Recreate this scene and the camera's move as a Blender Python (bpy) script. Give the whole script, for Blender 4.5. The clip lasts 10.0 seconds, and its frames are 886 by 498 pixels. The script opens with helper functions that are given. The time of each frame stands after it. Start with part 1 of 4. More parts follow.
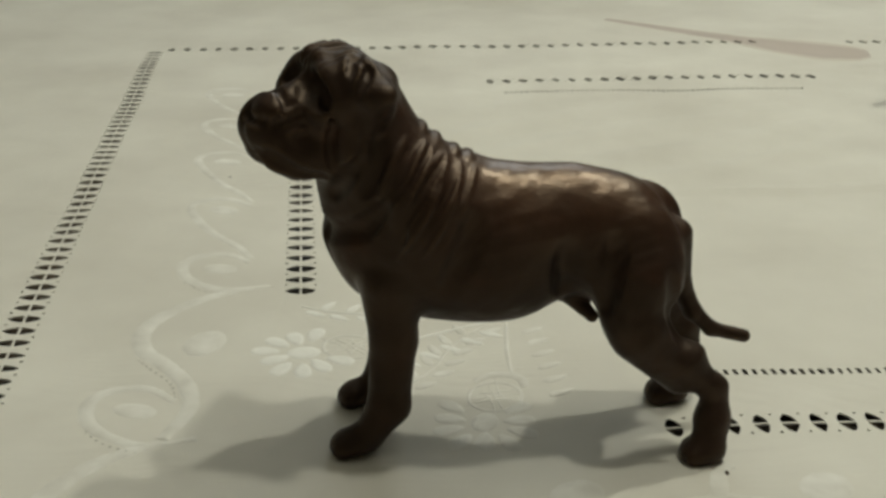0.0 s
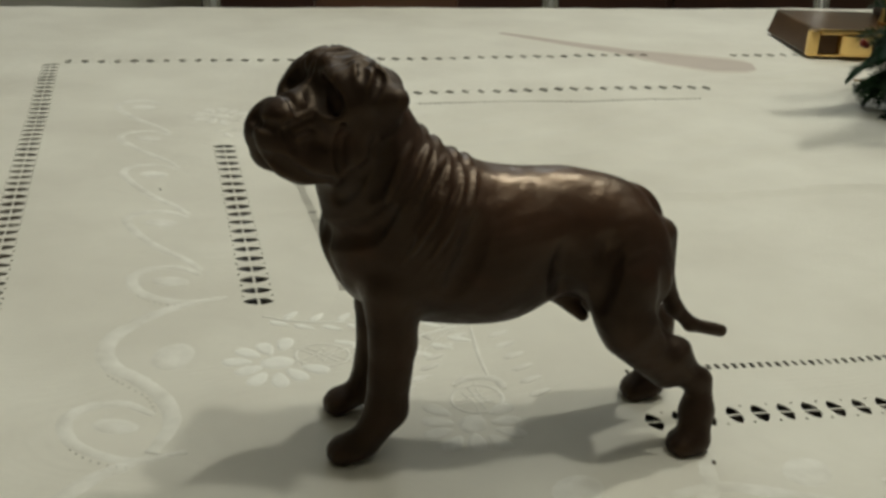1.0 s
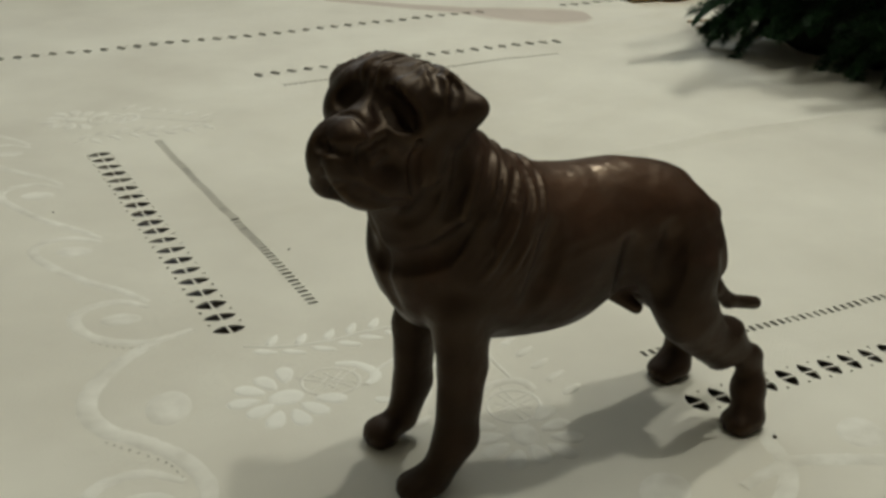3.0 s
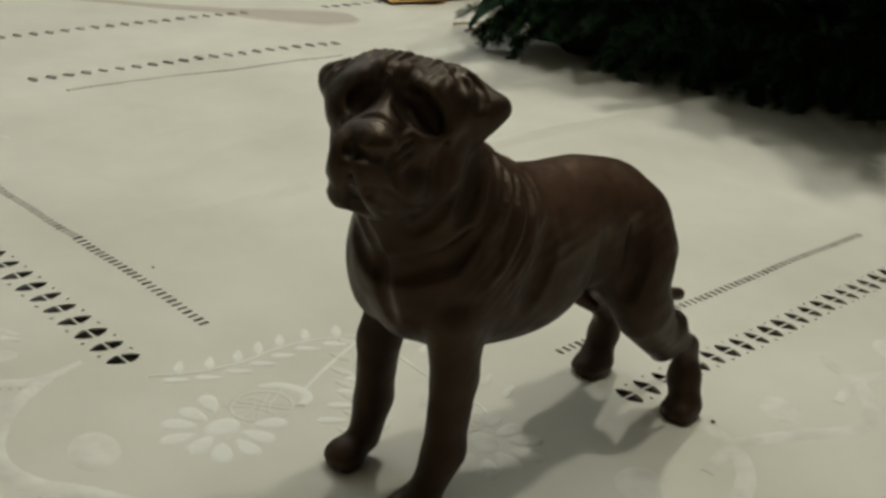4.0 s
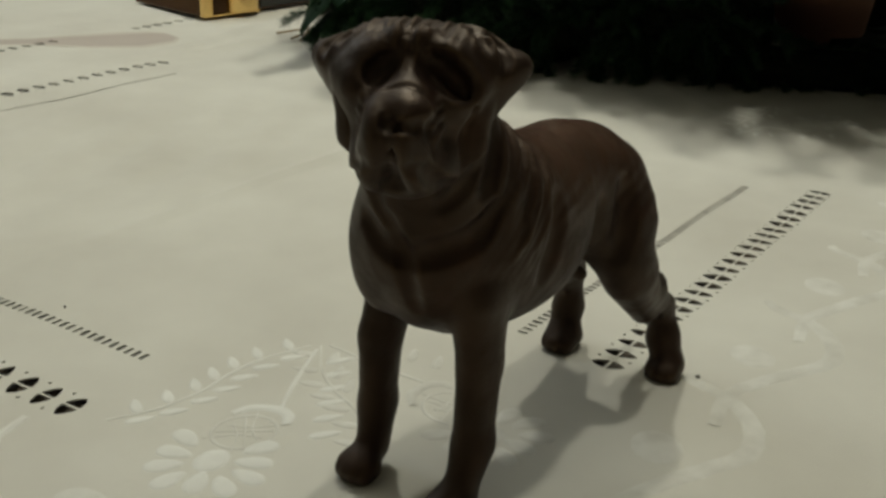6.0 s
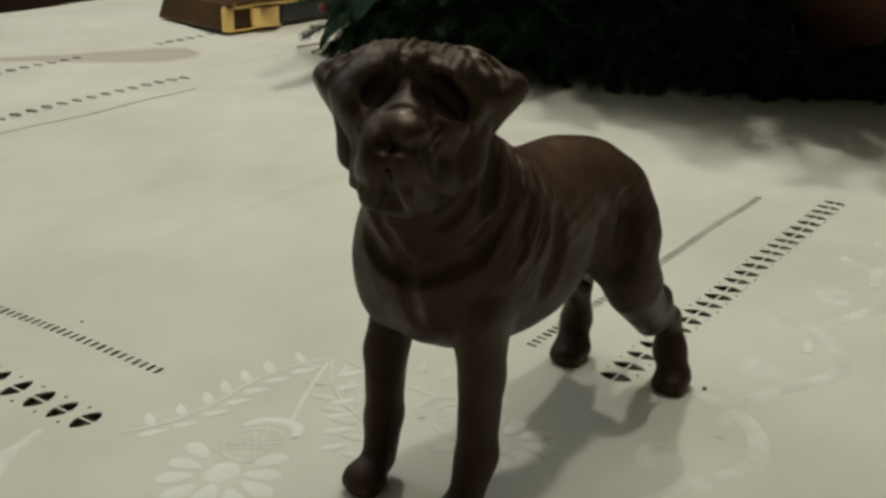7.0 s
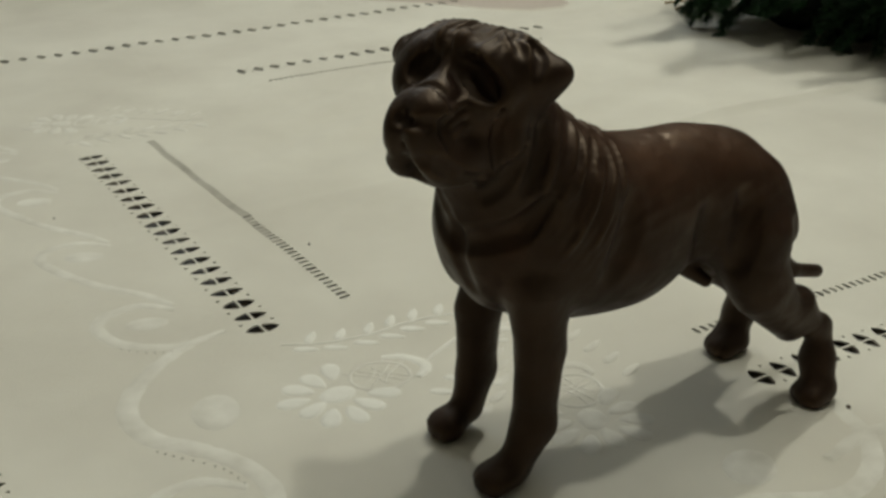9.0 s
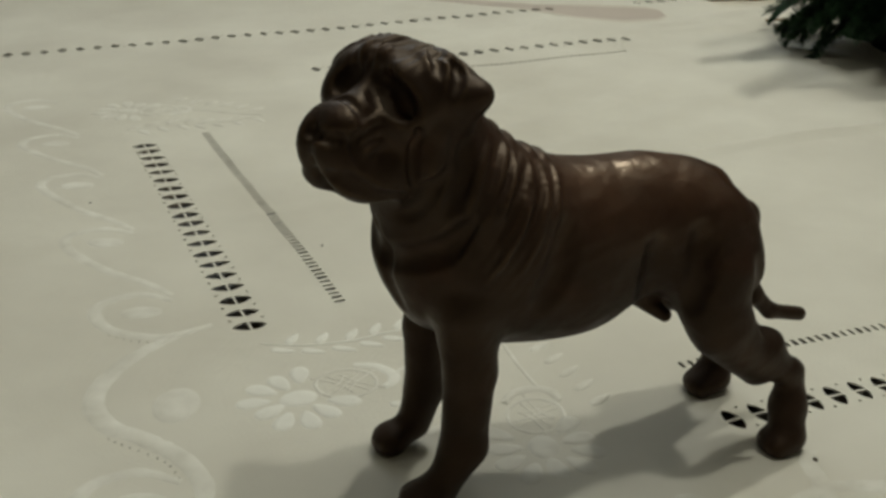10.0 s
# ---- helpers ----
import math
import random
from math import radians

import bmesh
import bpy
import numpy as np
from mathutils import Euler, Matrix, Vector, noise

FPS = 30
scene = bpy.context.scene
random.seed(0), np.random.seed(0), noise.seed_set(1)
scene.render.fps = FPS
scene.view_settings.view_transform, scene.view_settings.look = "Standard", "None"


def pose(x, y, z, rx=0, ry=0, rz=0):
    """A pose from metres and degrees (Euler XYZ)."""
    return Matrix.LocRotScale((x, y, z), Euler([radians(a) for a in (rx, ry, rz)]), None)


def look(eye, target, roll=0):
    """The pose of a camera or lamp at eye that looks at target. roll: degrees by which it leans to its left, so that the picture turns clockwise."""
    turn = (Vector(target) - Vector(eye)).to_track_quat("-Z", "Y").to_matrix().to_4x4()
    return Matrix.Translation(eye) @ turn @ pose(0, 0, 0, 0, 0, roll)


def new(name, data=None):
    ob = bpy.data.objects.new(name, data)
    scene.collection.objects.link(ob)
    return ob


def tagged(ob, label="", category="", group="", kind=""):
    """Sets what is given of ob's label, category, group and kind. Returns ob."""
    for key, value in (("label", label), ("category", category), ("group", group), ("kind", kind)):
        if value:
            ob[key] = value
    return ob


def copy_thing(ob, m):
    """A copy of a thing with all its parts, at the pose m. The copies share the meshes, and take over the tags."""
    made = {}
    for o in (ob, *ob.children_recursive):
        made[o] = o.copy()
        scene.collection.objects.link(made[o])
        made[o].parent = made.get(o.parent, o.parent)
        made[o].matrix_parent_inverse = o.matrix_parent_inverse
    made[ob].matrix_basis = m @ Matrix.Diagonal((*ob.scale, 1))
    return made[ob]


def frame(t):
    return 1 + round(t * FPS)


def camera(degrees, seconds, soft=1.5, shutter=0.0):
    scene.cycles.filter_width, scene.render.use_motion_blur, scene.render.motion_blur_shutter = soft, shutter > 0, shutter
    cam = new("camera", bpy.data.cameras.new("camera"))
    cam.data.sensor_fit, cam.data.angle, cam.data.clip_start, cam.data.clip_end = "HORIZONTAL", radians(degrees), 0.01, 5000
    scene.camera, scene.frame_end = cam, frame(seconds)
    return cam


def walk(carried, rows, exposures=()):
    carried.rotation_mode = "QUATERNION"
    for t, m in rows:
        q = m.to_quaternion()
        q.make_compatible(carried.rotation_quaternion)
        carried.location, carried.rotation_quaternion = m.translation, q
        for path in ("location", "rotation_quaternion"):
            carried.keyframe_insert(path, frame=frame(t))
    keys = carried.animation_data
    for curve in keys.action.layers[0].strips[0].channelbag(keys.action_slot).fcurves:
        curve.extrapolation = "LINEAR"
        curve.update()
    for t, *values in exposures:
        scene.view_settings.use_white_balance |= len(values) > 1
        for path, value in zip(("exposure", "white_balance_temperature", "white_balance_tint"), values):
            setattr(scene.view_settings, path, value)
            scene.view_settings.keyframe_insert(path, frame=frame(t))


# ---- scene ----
cam = camera(41.9, 10.0, soft=3.1)
PATH = [
    (0, (-0.0105, -0.0159, 0.2391), (0.0289, 1.8260, -0.5394), 0.85),
    (0.5, (-0.0334, -0.0183, 0.2354), (0.1221, 1.8162, -0.5460), 2.30),
    (1, (-0.0643, -0.0176, 0.2350), (0.2352, 1.8142, -0.5100), 2.75),
    (1.5, (-0.1095, -0.0080, 0.2315), (0.3314, 1.7905, -0.5241), 3.54),
    (2, (-0.1287, -0.0007, 0.2413), (0.4363, 1.7776, -0.4790), 3.36),
    (2.2, (-0.1236, 0.0059, 0.2362), (0.4062, 1.7761, -0.5291), 1.98),
    (3.3, (-0.1857, 0.0679, 0.2394), (0.6727, 1.6812, -0.5733), 1.90),
    (3.5, (-0.2060, 0.0826, 0.2385), (0.7679, 1.6267, -0.5785), 2.93),
    (4, (-0.2384, 0.1121, 0.2278), (0.9617, 1.5139, -0.5434), 5.36),
    (4.5, (-0.2467, 0.1457, 0.2197), (1.0773, 1.4363, -0.5428), 4.33),
    (5, (-0.2611, 0.1637, 0.2111), (1.1485, 1.3617, -0.5490), 2.39),
    (5.5, (-0.2745, 0.1731, 0.2069), (1.2104, 1.3165, -0.4914), 2.64),
    (5.7, (-0.2759, 0.1737, 0.2043), (1.2084, 1.3086, -0.5091), 2.48),
    (6.8, (-0.2778, 0.1668, 0.2074), (1.1824, 1.3333, -0.5048), 1.59),
    (7, (-0.2754, 0.1639, 0.2090), (1.1741, 1.3472, -0.4971), 1.35),
    (7.5, (-0.2579, 0.1454, 0.2155), (1.0593, 1.4309, -0.5672), -0.39),
    (8, (-0.2436, 0.1305, 0.2248), (0.8890, 1.5662, -0.5852), -1.37),
    (8.5, (-0.2174, 0.1060, 0.2236), (0.7089, 1.6941, -0.5637), -0.66),
    (9, (-0.1902, 0.0774, 0.2244), (0.6135, 1.7229, -0.5794), -0.25),
    (9.5, (-0.1645, 0.0644, 0.2273), (0.5082, 1.7619, -0.5888), 0.15),
    (10, (-0.1264, 0.0573, 0.2281), (0.4400, 1.7983, -0.5768), 0.69),
]
walk(cam, [(t, look(eye, target, roll)) for t, eye, target, roll in PATH],
     [(0, -0.03), (2, -0.06), (3.5, -0.11), (4.5, -0.12), (5.5, -0.20), (7, -0.08), (8.5, -0.08), (9, -0.13), (9.5, -0.20), (10, -0.23)])


# ---------------------------------------------------------------- light
world = bpy.data.worlds.new("world")
scene.world = world
world.use_nodes = True
world.node_tree.nodes["Background"].inputs[0].default_value = (0.55, 0.62, 0.55, 1)
world.node_tree.nodes["Background"].inputs[1].default_value = 0.02


def point_lamp(x, y, z, watts, colour, radius):
    data = bpy.data.lights.new("point_lamp", "POINT")
    data.energy, data.color, data.shadow_soft_size = watts, colour, radius
    new("point_lamp", data).location = (x, y, z)


# the ceiling lamp over the table, two bulbs, out of view
point_lamp(0.26, 0.41, 1.20, 9.8, (0.970, 0.98, 0.845), 0.03)
point_lamp(0.54, 0.87, 1.20, 16.2, (0.970, 0.98, 0.845), 0.03)
# an added fill lamp, unseen, cooler and larger, beyond the table
point_lamp(0.3, 2.3, 1.45, 19, (0.84, 0.94, 1.0), 0.40)

# ---------------------------------------------------------------- materials


def material(name, colour, rough=0.6, metal=0.0, spec=0.5):
    m = bpy.data.materials.new(name)
    m.use_nodes = True
    b = m.node_tree.nodes["Principled BSDF"]
    b.inputs["Base Color"].default_value = (*colour, 1)
    b.inputs["Roughness"].default_value = rough
    b.inputs["Metallic"].default_value = metal
    b.inputs["Specular IOR Level"].default_value = spec
    return m


def node(m, kind, **values):
    n = m.node_tree.nodes.new(kind)
    for key, value in values.items():
        n.inputs[key.replace("_", " ")].default_value = value
    return n


def link(m, a, out, b, into):
    m.node_tree.links.new(a.outputs[out], b.inputs[into])


def coords(m):
    return node(m, "ShaderNodeTexCoord")


def noise_tex(m, scale, detail=4, rough=0.55):
    n = node(m, "ShaderNodeTexNoise", Scale=scale, Detail=detail, Roughness=rough)
    link(m, coords(m), "Object", n, "Vector")
    return n


def ramp(m, source, stops, out=0):
    r = m.node_tree.nodes.new("ShaderNodeValToRGB")
    while len(r.color_ramp.elements) < len(stops):
        r.color_ramp.elements.new(0.5)
    for e, (at, c) in zip(r.color_ramp.elements, stops):
        e.position, e.color = at, (*c, 1)
    link(m, source, out, r, "Fac")
    return r


def bump(m, source, strength, distance, out=0, under=None):
    b = node(m, "ShaderNodeBump", Strength=strength, Distance=distance)
    link(m, source, out, b, "Height")
    if under:
        link(m, under, "Normal", b, "Normal")
    link(m, b, "Normal", m.node_tree.nodes["Principled BSDF"], "Normal")
    return b


def mottled(name, low, high, scale, rough=0.6, metal=0.0, relief=0.0, fine=0.0, spec=0.5):
    """Colour that wanders between two tones, with fine relief."""
    m = material(name, low, rough, metal, spec)
    r = ramp(m, noise_tex(m, scale), [(0.3, low), (0.7, high)])
    link(m, r, "Color", m.node_tree.nodes["Principled BSDF"], "Base Color")
    if relief:
        bump(m, noise_tex(m, fine or scale * 8, 6), 0.6, relief)
    return m


def linen(name, low, high, thread, patch=9):
    """Woven cotton: two crossing thread waves and slow unevenness."""
    m = mottled(name, low, high, patch, 0.88, spec=0.25)
    last = None
    for axis in ("X", "Y"):
        w = node(m, "ShaderNodeTexWave", Scale=thread, Distortion=1.2, Detail=2.0)
        w.bands_direction = axis
        link(m, coords(m), "Object", w, "Vector")
        last = bump(m, w, 0.25, 0.00025, under=last)
    bump(m, noise_tex(m, 55, 5), 0.35, 0.0012, under=last)
    return m


CLOTH = linen("white cotton", (0.655, 0.62, 0.545), (0.775, 0.745, 0.665), 420)
THREAD = linen("embroidery thread", (0.83, 0.81, 0.75), (0.90, 0.88, 0.82), 700, 60)
LACE = linen("flat stitch thread", (0.675, 0.645, 0.575), (0.86, 0.835, 0.77), 700, 60)


SHADE_THREAD = linen("drawn shade thread", (0.42, 0.40, 0.34), (0.52, 0.49, 0.43), 700, 60)


def dark_bronze():
    m = material("dark bronze patina", (0.02, 0.012, 0.008), 0.42, 0.0, 0.46)
    b = m.node_tree.nodes["Principled BSDF"]
    b.inputs["Specular Tint"].default_value = (1.0, 0.74, 0.52, 1)
    tone = ramp(m, noise_tex(m, 45, 6), [(0.3, (0.0108, 0.0060, 0.0046)), (0.6, (0.0195, 0.0094, 0.0064)), (0.8, (0.042, 0.0168, 0.0098))])
    # ridges coloured lighter: rubbed bronze, with highlights painted in along with it
    worn_glint = ramp(m, node(m, "ShaderNodeNewGeometry"), [(0.51, (0, 0, 0)), (0.60, (1, 1, 1))], "Pointiness")
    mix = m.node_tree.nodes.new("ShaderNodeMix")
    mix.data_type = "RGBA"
    link(m, worn_glint, "Color", mix, "Factor")
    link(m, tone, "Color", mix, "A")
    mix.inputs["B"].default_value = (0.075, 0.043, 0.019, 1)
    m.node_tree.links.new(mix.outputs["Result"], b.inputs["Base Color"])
    gloss = ramp(m, noise_tex(m, 70, 5), [(0.35, (0.40,) * 3), (0.65, (0.64,) * 3)])
    # glossier and lighter on back and rump, the highlight there put into the colour
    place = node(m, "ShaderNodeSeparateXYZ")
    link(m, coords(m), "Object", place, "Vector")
    back_mask = None
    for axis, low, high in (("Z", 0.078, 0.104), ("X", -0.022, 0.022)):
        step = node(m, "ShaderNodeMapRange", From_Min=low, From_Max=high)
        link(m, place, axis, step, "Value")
        if back_mask:
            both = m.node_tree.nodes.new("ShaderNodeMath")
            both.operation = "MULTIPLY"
            m.node_tree.links.new(back_mask.outputs[0], both.inputs[0])
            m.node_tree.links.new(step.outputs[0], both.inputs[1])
            back_mask = both
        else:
            back_mask = step
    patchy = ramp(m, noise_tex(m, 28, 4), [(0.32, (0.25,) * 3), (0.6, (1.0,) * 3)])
    sheen_mask = m.node_tree.nodes.new("ShaderNodeMath")
    sheen_mask.operation = "MULTIPLY"
    m.node_tree.links.new(back_mask.outputs[0], sheen_mask.inputs[0])
    m.node_tree.links.new(patchy.outputs["Color"], sheen_mask.inputs[1])
    for source, into, low, high in ((gloss, "Roughness", None, 0.27), (None, "Specular IOR Level", 0.40, 0.95)):
        mixed = m.node_tree.nodes.new("ShaderNodeMix")
        link(m, sheen_mask, 0, mixed, "Factor")
        if source:
            m.node_tree.links.new(source.outputs["Color"], mixed.inputs["A"])
        else:
            mixed.inputs["A"].default_value = low
        mixed.inputs["B"].default_value = high
        m.node_tree.links.new(mixed.outputs["Result"], b.inputs[into])
    sheen_tone = m.node_tree.nodes.new("ShaderNodeMix")
    sheen_tone.data_type = "RGBA"
    link(m, sheen_mask, 0, sheen_tone, "Factor")
    m.node_tree.links.new(mix.outputs["Result"], sheen_tone.inputs["A"])
    sheen_tone.inputs["B"].default_value = (0.066, 0.028, 0.016, 1)
    m.node_tree.links.new(sheen_tone.outputs["Result"], b.inputs["Base Color"])
    lumps = bump(m, noise_tex(m, 52, 2), 0.45, 0.0040)
    hide = bump(m, noise_tex(m, 140, 3, 0.5), 0.32, 0.0013, under=lumps)
    bump(m, noise_tex(m, 420, 5), 0.30, 0.0005, under=hide)
    return m


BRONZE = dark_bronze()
WOOD = mottled("dark table wood", (0.050, 0.035, 0.022), (0.090, 0.064, 0.040), 12, 0.5, relief=0.0005)
BRASS = mottled("polished brass", (0.70, 0.47, 0.17), (0.80, 0.56, 0.23), 14, 0.17, 1.0, 0.0003, 60)
LACQUER = mottled("brown lacquered wood", (0.055, 0.026, 0.010), (0.10, 0.05, 0.02), 30, 0.28, spec=0.4)
TERRACOTTA = mottled("terracotta", (0.30, 0.15, 0.095), (0.37, 0.19, 0.125), 25, 0.85, relief=0.001)
NEEDLE = mottled("dark green needle", (0.010, 0.030, 0.012), (0.028, 0.072, 0.025), 30, 0.45, spec=0.35)
# near black, so that the garland's inside reads as deep shade
SHADE_CORE = mottled("near-black shade core", (0.004, 0.006, 0.004), (0.012, 0.016, 0.010), 60, 0.95, relief=0.02, fine=90, spec=0.08)
BARK = mottled("brown stem", (0.05, 0.03, 0.02), (0.09, 0.055, 0.03), 60, 0.8)
LEAF = mottled("dark green leaf", (0.012, 0.050, 0.016), (0.026, 0.085, 0.028), 40, 0.55, spec=0.25)
TINSEL = material("silver tinsel", (0.75, 0.75, 0.72), 0.2, 1.0)
RED_BEAD = material("red bead", (0.24, 0.020, 0.012), 0.3)
GLASS = material("dark glass", (0.01, 0.01, 0.01), 0.05)
WALL = mottled("wall paint", (0.46, 0.45, 0.37), (0.52, 0.50, 0.42), 3, 0.9, relief=0.001)
CEIL = mottled("ceiling paint", (0.80, 0.79, 0.75), (0.85, 0.84, 0.80), 3, 0.9)
FLOORING = mottled("brown carpet", (0.10, 0.06, 0.04), (0.14, 0.09, 0.06), 30, 0.95, relief=0.004)
CABINET = mottled("brown furniture wood", (0.035, 0.015, 0.010), (0.065, 0.027, 0.016), 4, 0.4)
PANEL = mottled("red-brown panel wood", (0.085, 0.040, 0.022), (0.13, 0.062, 0.034), 5, 0.42)
PINK_COTTON = linen("cotton in a pinkish tone", (0.50, 0.435, 0.38), (0.56, 0.485, 0.43), 420)
PINK_RIM = linen("cotton at the rim of the pinkish patch", (0.60, 0.55, 0.475), (0.66, 0.605, 0.53), 420)
STRAW = mottled("dry straw", (0.30, 0.22, 0.12), (0.42, 0.32, 0.18), 80, 0.8)
SEAT = mottled("dark seat leather", (0.02, 0.012, 0.01), (0.04, 0.025, 0.02), 20, 0.5, relief=0.001)
STEEL = material("bright metal", (0.6, 0.6, 0.58), 0.25, 1.0)

# ---------------------------------------------------------------- building helpers


def mesh_of(name, bm, mat, smooth=False):
    me = bpy.data.meshes.new(name)
    bm.to_mesh(me)
    bm.free()
    me.materials.append(mat)
    if smooth:
        me.polygons.foreach_set("use_smooth", [True] * len(me.polygons))
    return me


def raw_mesh(name, verts, faces, mat, smooth=True):
    me = bpy.data.meshes.new(name)
    me.from_pydata([tuple(map(float, v)) for v in verts], [], [tuple(map(int, f)) for f in faces])
    me.materials.append(mat)
    if smooth:
        me.polygons.foreach_set("use_smooth", [True] * len(me.polygons))
    me.update()
    return me


def part(name, bm, mat, parent=None, label="", smooth=False):
    ob = new(name, mesh_of(name, bm, mat, smooth))
    ob.parent = parent
    return tagged(ob, label)


def box(bm, x0, x1, y0, y1, z0, z1, bevel=0.0):
    made = bmesh.ops.create_cube(bm, size=1, matrix=Matrix.LocRotScale(((x0 + x1) / 2, (y0 + y1) / 2, (z0 + z1) / 2), None, (x1 - x0, y1 - y0, z1 - z0)))
    if bevel:
        edges = {e for v in made["verts"] for e in v.link_edges}
        bmesh.ops.bevel(bm, geom=list(edges), offset=bevel, segments=2, affect="EDGES", profile=0.5)


def boxed(x0, x1, y0, y1, z0, z1, bevel=0.0):
    bm = bmesh.new()
    box(bm, x0, x1, y0, y1, z0, z1, bevel)
    return bm


def lathe(profile, steps=32):
    """A turned solid from (radius, height) pairs."""
    bm = bmesh.new()
    rings = [[bm.verts.new((r * math.cos(2 * math.pi * k / steps), r * math.sin(2 * math.pi * k / steps), z)) for k in range(steps)] for r, z in profile]
    for a, b in zip(rings, rings[1:]):
        for k in range(steps):
            bm.faces.new((a[k], a[(k + 1) % steps], b[(k + 1) % steps], b[k]))
    bm.faces.new(rings[0][::-1])
    bm.faces.new(rings[-1])
    return bm


# ---------------------------------------------------------------- the room
def room():
    x0, x1, y0, y1, z0, z1 = -2.2, 3.0, -2.4, 3.0, -0.76, 1.7
    for name, b in (("wall_north", (x0, x1, y1, y1 + 0.1, z0, z1)), ("wall_south", (x0, x1, y0 - 0.1, y0, z0, z1)),
                    ("wall_east", (x1, x1 + 0.1, y0 - 0.1, y1 + 0.1, z0, z1)), ("wall_west", (x0 - 0.1, x0, y0 - 0.1, y1 + 0.1, z0, z1))):
        tagged(part(name, boxed(*b), WALL), "olive-beige painted room wall in dim light", "wall", kind="structure")
    tagged(part("floor", boxed(x0 - 0.1, x1 + 0.1, y0 - 0.1, y1 + 0.1, z0 - 0.1, z0), FLOORING), "brown carpeted floor of the dim room", "floor", kind="structure")
    tagged(part("ceiling", boxed(x0 - 0.1, x1 + 0.1, y0 - 0.1, y1 + 0.1, z1, z1 + 0.1), CEIL), "pale painted ceiling above the table", "ceiling", kind="structure")


room()

# ---------------------------------------------------------------- table and cloth
TX0, TX1, TY0, TY1 = -0.62, 1.50, -0.42, 1.268
SKEW = radians(4.9)  # how the table and its cloth are turned


def table():
    t = tagged(new("dining_table"), "dark wooden dining table under a white cloth", "table")
    t.rotation_euler = (0, 0, SKEW)
    part("tabletop", boxed(TX0 + 0.004, TX1 - 0.004, TY0 + 0.004, TY1 - 0.004, -0.034, -0.004, 0.004), WOOD, t)
    part("apron", boxed(TX0 + 0.1, TX1 - 0.1, TY0 + 0.1, TY1 - 0.1, -0.12, -0.0345), WOOD, t)
    for x in (TX0 + 0.12, TX1 - 0.12):
        for y in (TY0 + 0.12, TY1 - 0.12):
            leg = part("leg", lathe([(0.02, -0.76), (0.026, -0.6), (0.036, -0.2), (0.036, -0.121)], 16), WOOD, t, smooth=True)
            leg.location = (x, y, 0)


table()


def swell(x, y, cx, cy, dx, dy, across, along, height):
    """A soft ridge in the cloth: its middle, its direction, half widths and height."""
    n = math.hypot(dx, dy)
    u, v = ((x - cx) * dx + (y - cy) * dy) / n, ((y - cy) * dx - (x - cx) * dy) / n
    return height * math.exp(-(v / across) ** 2 - (u / along) ** 2)


def lie(x, y):
    """The height of the cloth over the table."""
    calm = 1 - math.exp(-((x - 0.03) / 0.09) ** 2 - ((y - 0.372) / 0.05) ** 2)
    z = calm * (0.0022 * noise.noise((x * 9, y * 9, 0.3)) + 0.0009 * noise.noise((x * 24, y * 24, 1.7)))
    # small wrinkles by the clock and the garland, an ironed crease, slow ripples
    z += swell(x, y, 0.408, 0.940, 0.12, -0.01, 0.008, 0.05, 0.0035) + swell(x, y, 0.457, 0.990, 0.1, 0.03, 0.009, 0.05, 0.0035)
    z += swell(x, y, 0.375, 0.962, 0.1, 0.02, 0.007, 0.04, 0.0025) + swell(x, y, 0.469, 0.4745, 0.2, 0.06, 0.010, 0.07, 0.003)
    z += swell(x, y, 0.569, 0.6186, 0.15, 0.20, 0.007, 0.10, 0.003) + swell(x, y, 0.505, 0.507, 0.2, -0.05, 0.010, 0.10, 0.0025)
    z += swell(x, y, 0.292, 0.653, 0.388, 0.038, 0.0045, 0.26, 0.0030)
    z += 0.0016 * math.sin((x * 0.55 - y) * 125 + 2 * noise.noise((x * 6, y * 6, 4))) * math.exp(-((x - 0.133) / 0.17) ** 2 - ((y - 0.742) / 0.10) ** 2)
    return z


def skewed(x, y):
    """From the table's own axes to the room's."""
    return x * math.cos(SKEW) - y * math.sin(SKEW), x * math.sin(SKEW) + y * math.cos(SKEW)


def drape(x, y):
    """A point of the flat cloth, laid on the table and hung over its edges."""
    u, v = x * math.cos(SKEW) + y * math.sin(SKEW), y * math.cos(SKEW) - x * math.sin(SKEW)
    over_x, over_y = max(u - TX1, TX0 - u, 0), max(v - TY1, TY0 - v, 0)
    if not over_x and not over_y:
        return x, y, lie(x, y)
    d, bend = max(over_x, over_y), 0.012
    turn = min(d / bend, math.pi / 2)
    out, down = bend * math.sin(turn), bend * (1 - math.cos(turn)) + max(0, d - bend * math.pi / 2)
    wave = 0.012 * math.sin((u if over_y >= over_x else v) * 23) * min(1, down / 0.08)
    eu, ev = min(max(u, TX0), TX1), min(max(v, TY0), TY1)
    z = lie(*skewed(eu, ev)) - down
    if over_y >= over_x:
        return *skewed(eu, ev + math.copysign(out + wave, v - TY1 + 0.2)), z
    return *skewed(eu + math.copysign(out + wave, u - TX0 - 0.2), ev), z


def along(a, b, u, v):
    """The point u of the way from a to b, and v metres to its left."""
    n = math.hypot(b[0] - a[0], b[1] - a[1])
    return (a[0] + (b[0] - a[0]) * u - (b[1] - a[1]) / n * v, a[1] + (b[1] - a[1]) * u + (b[0] - a[0]) / n * v)


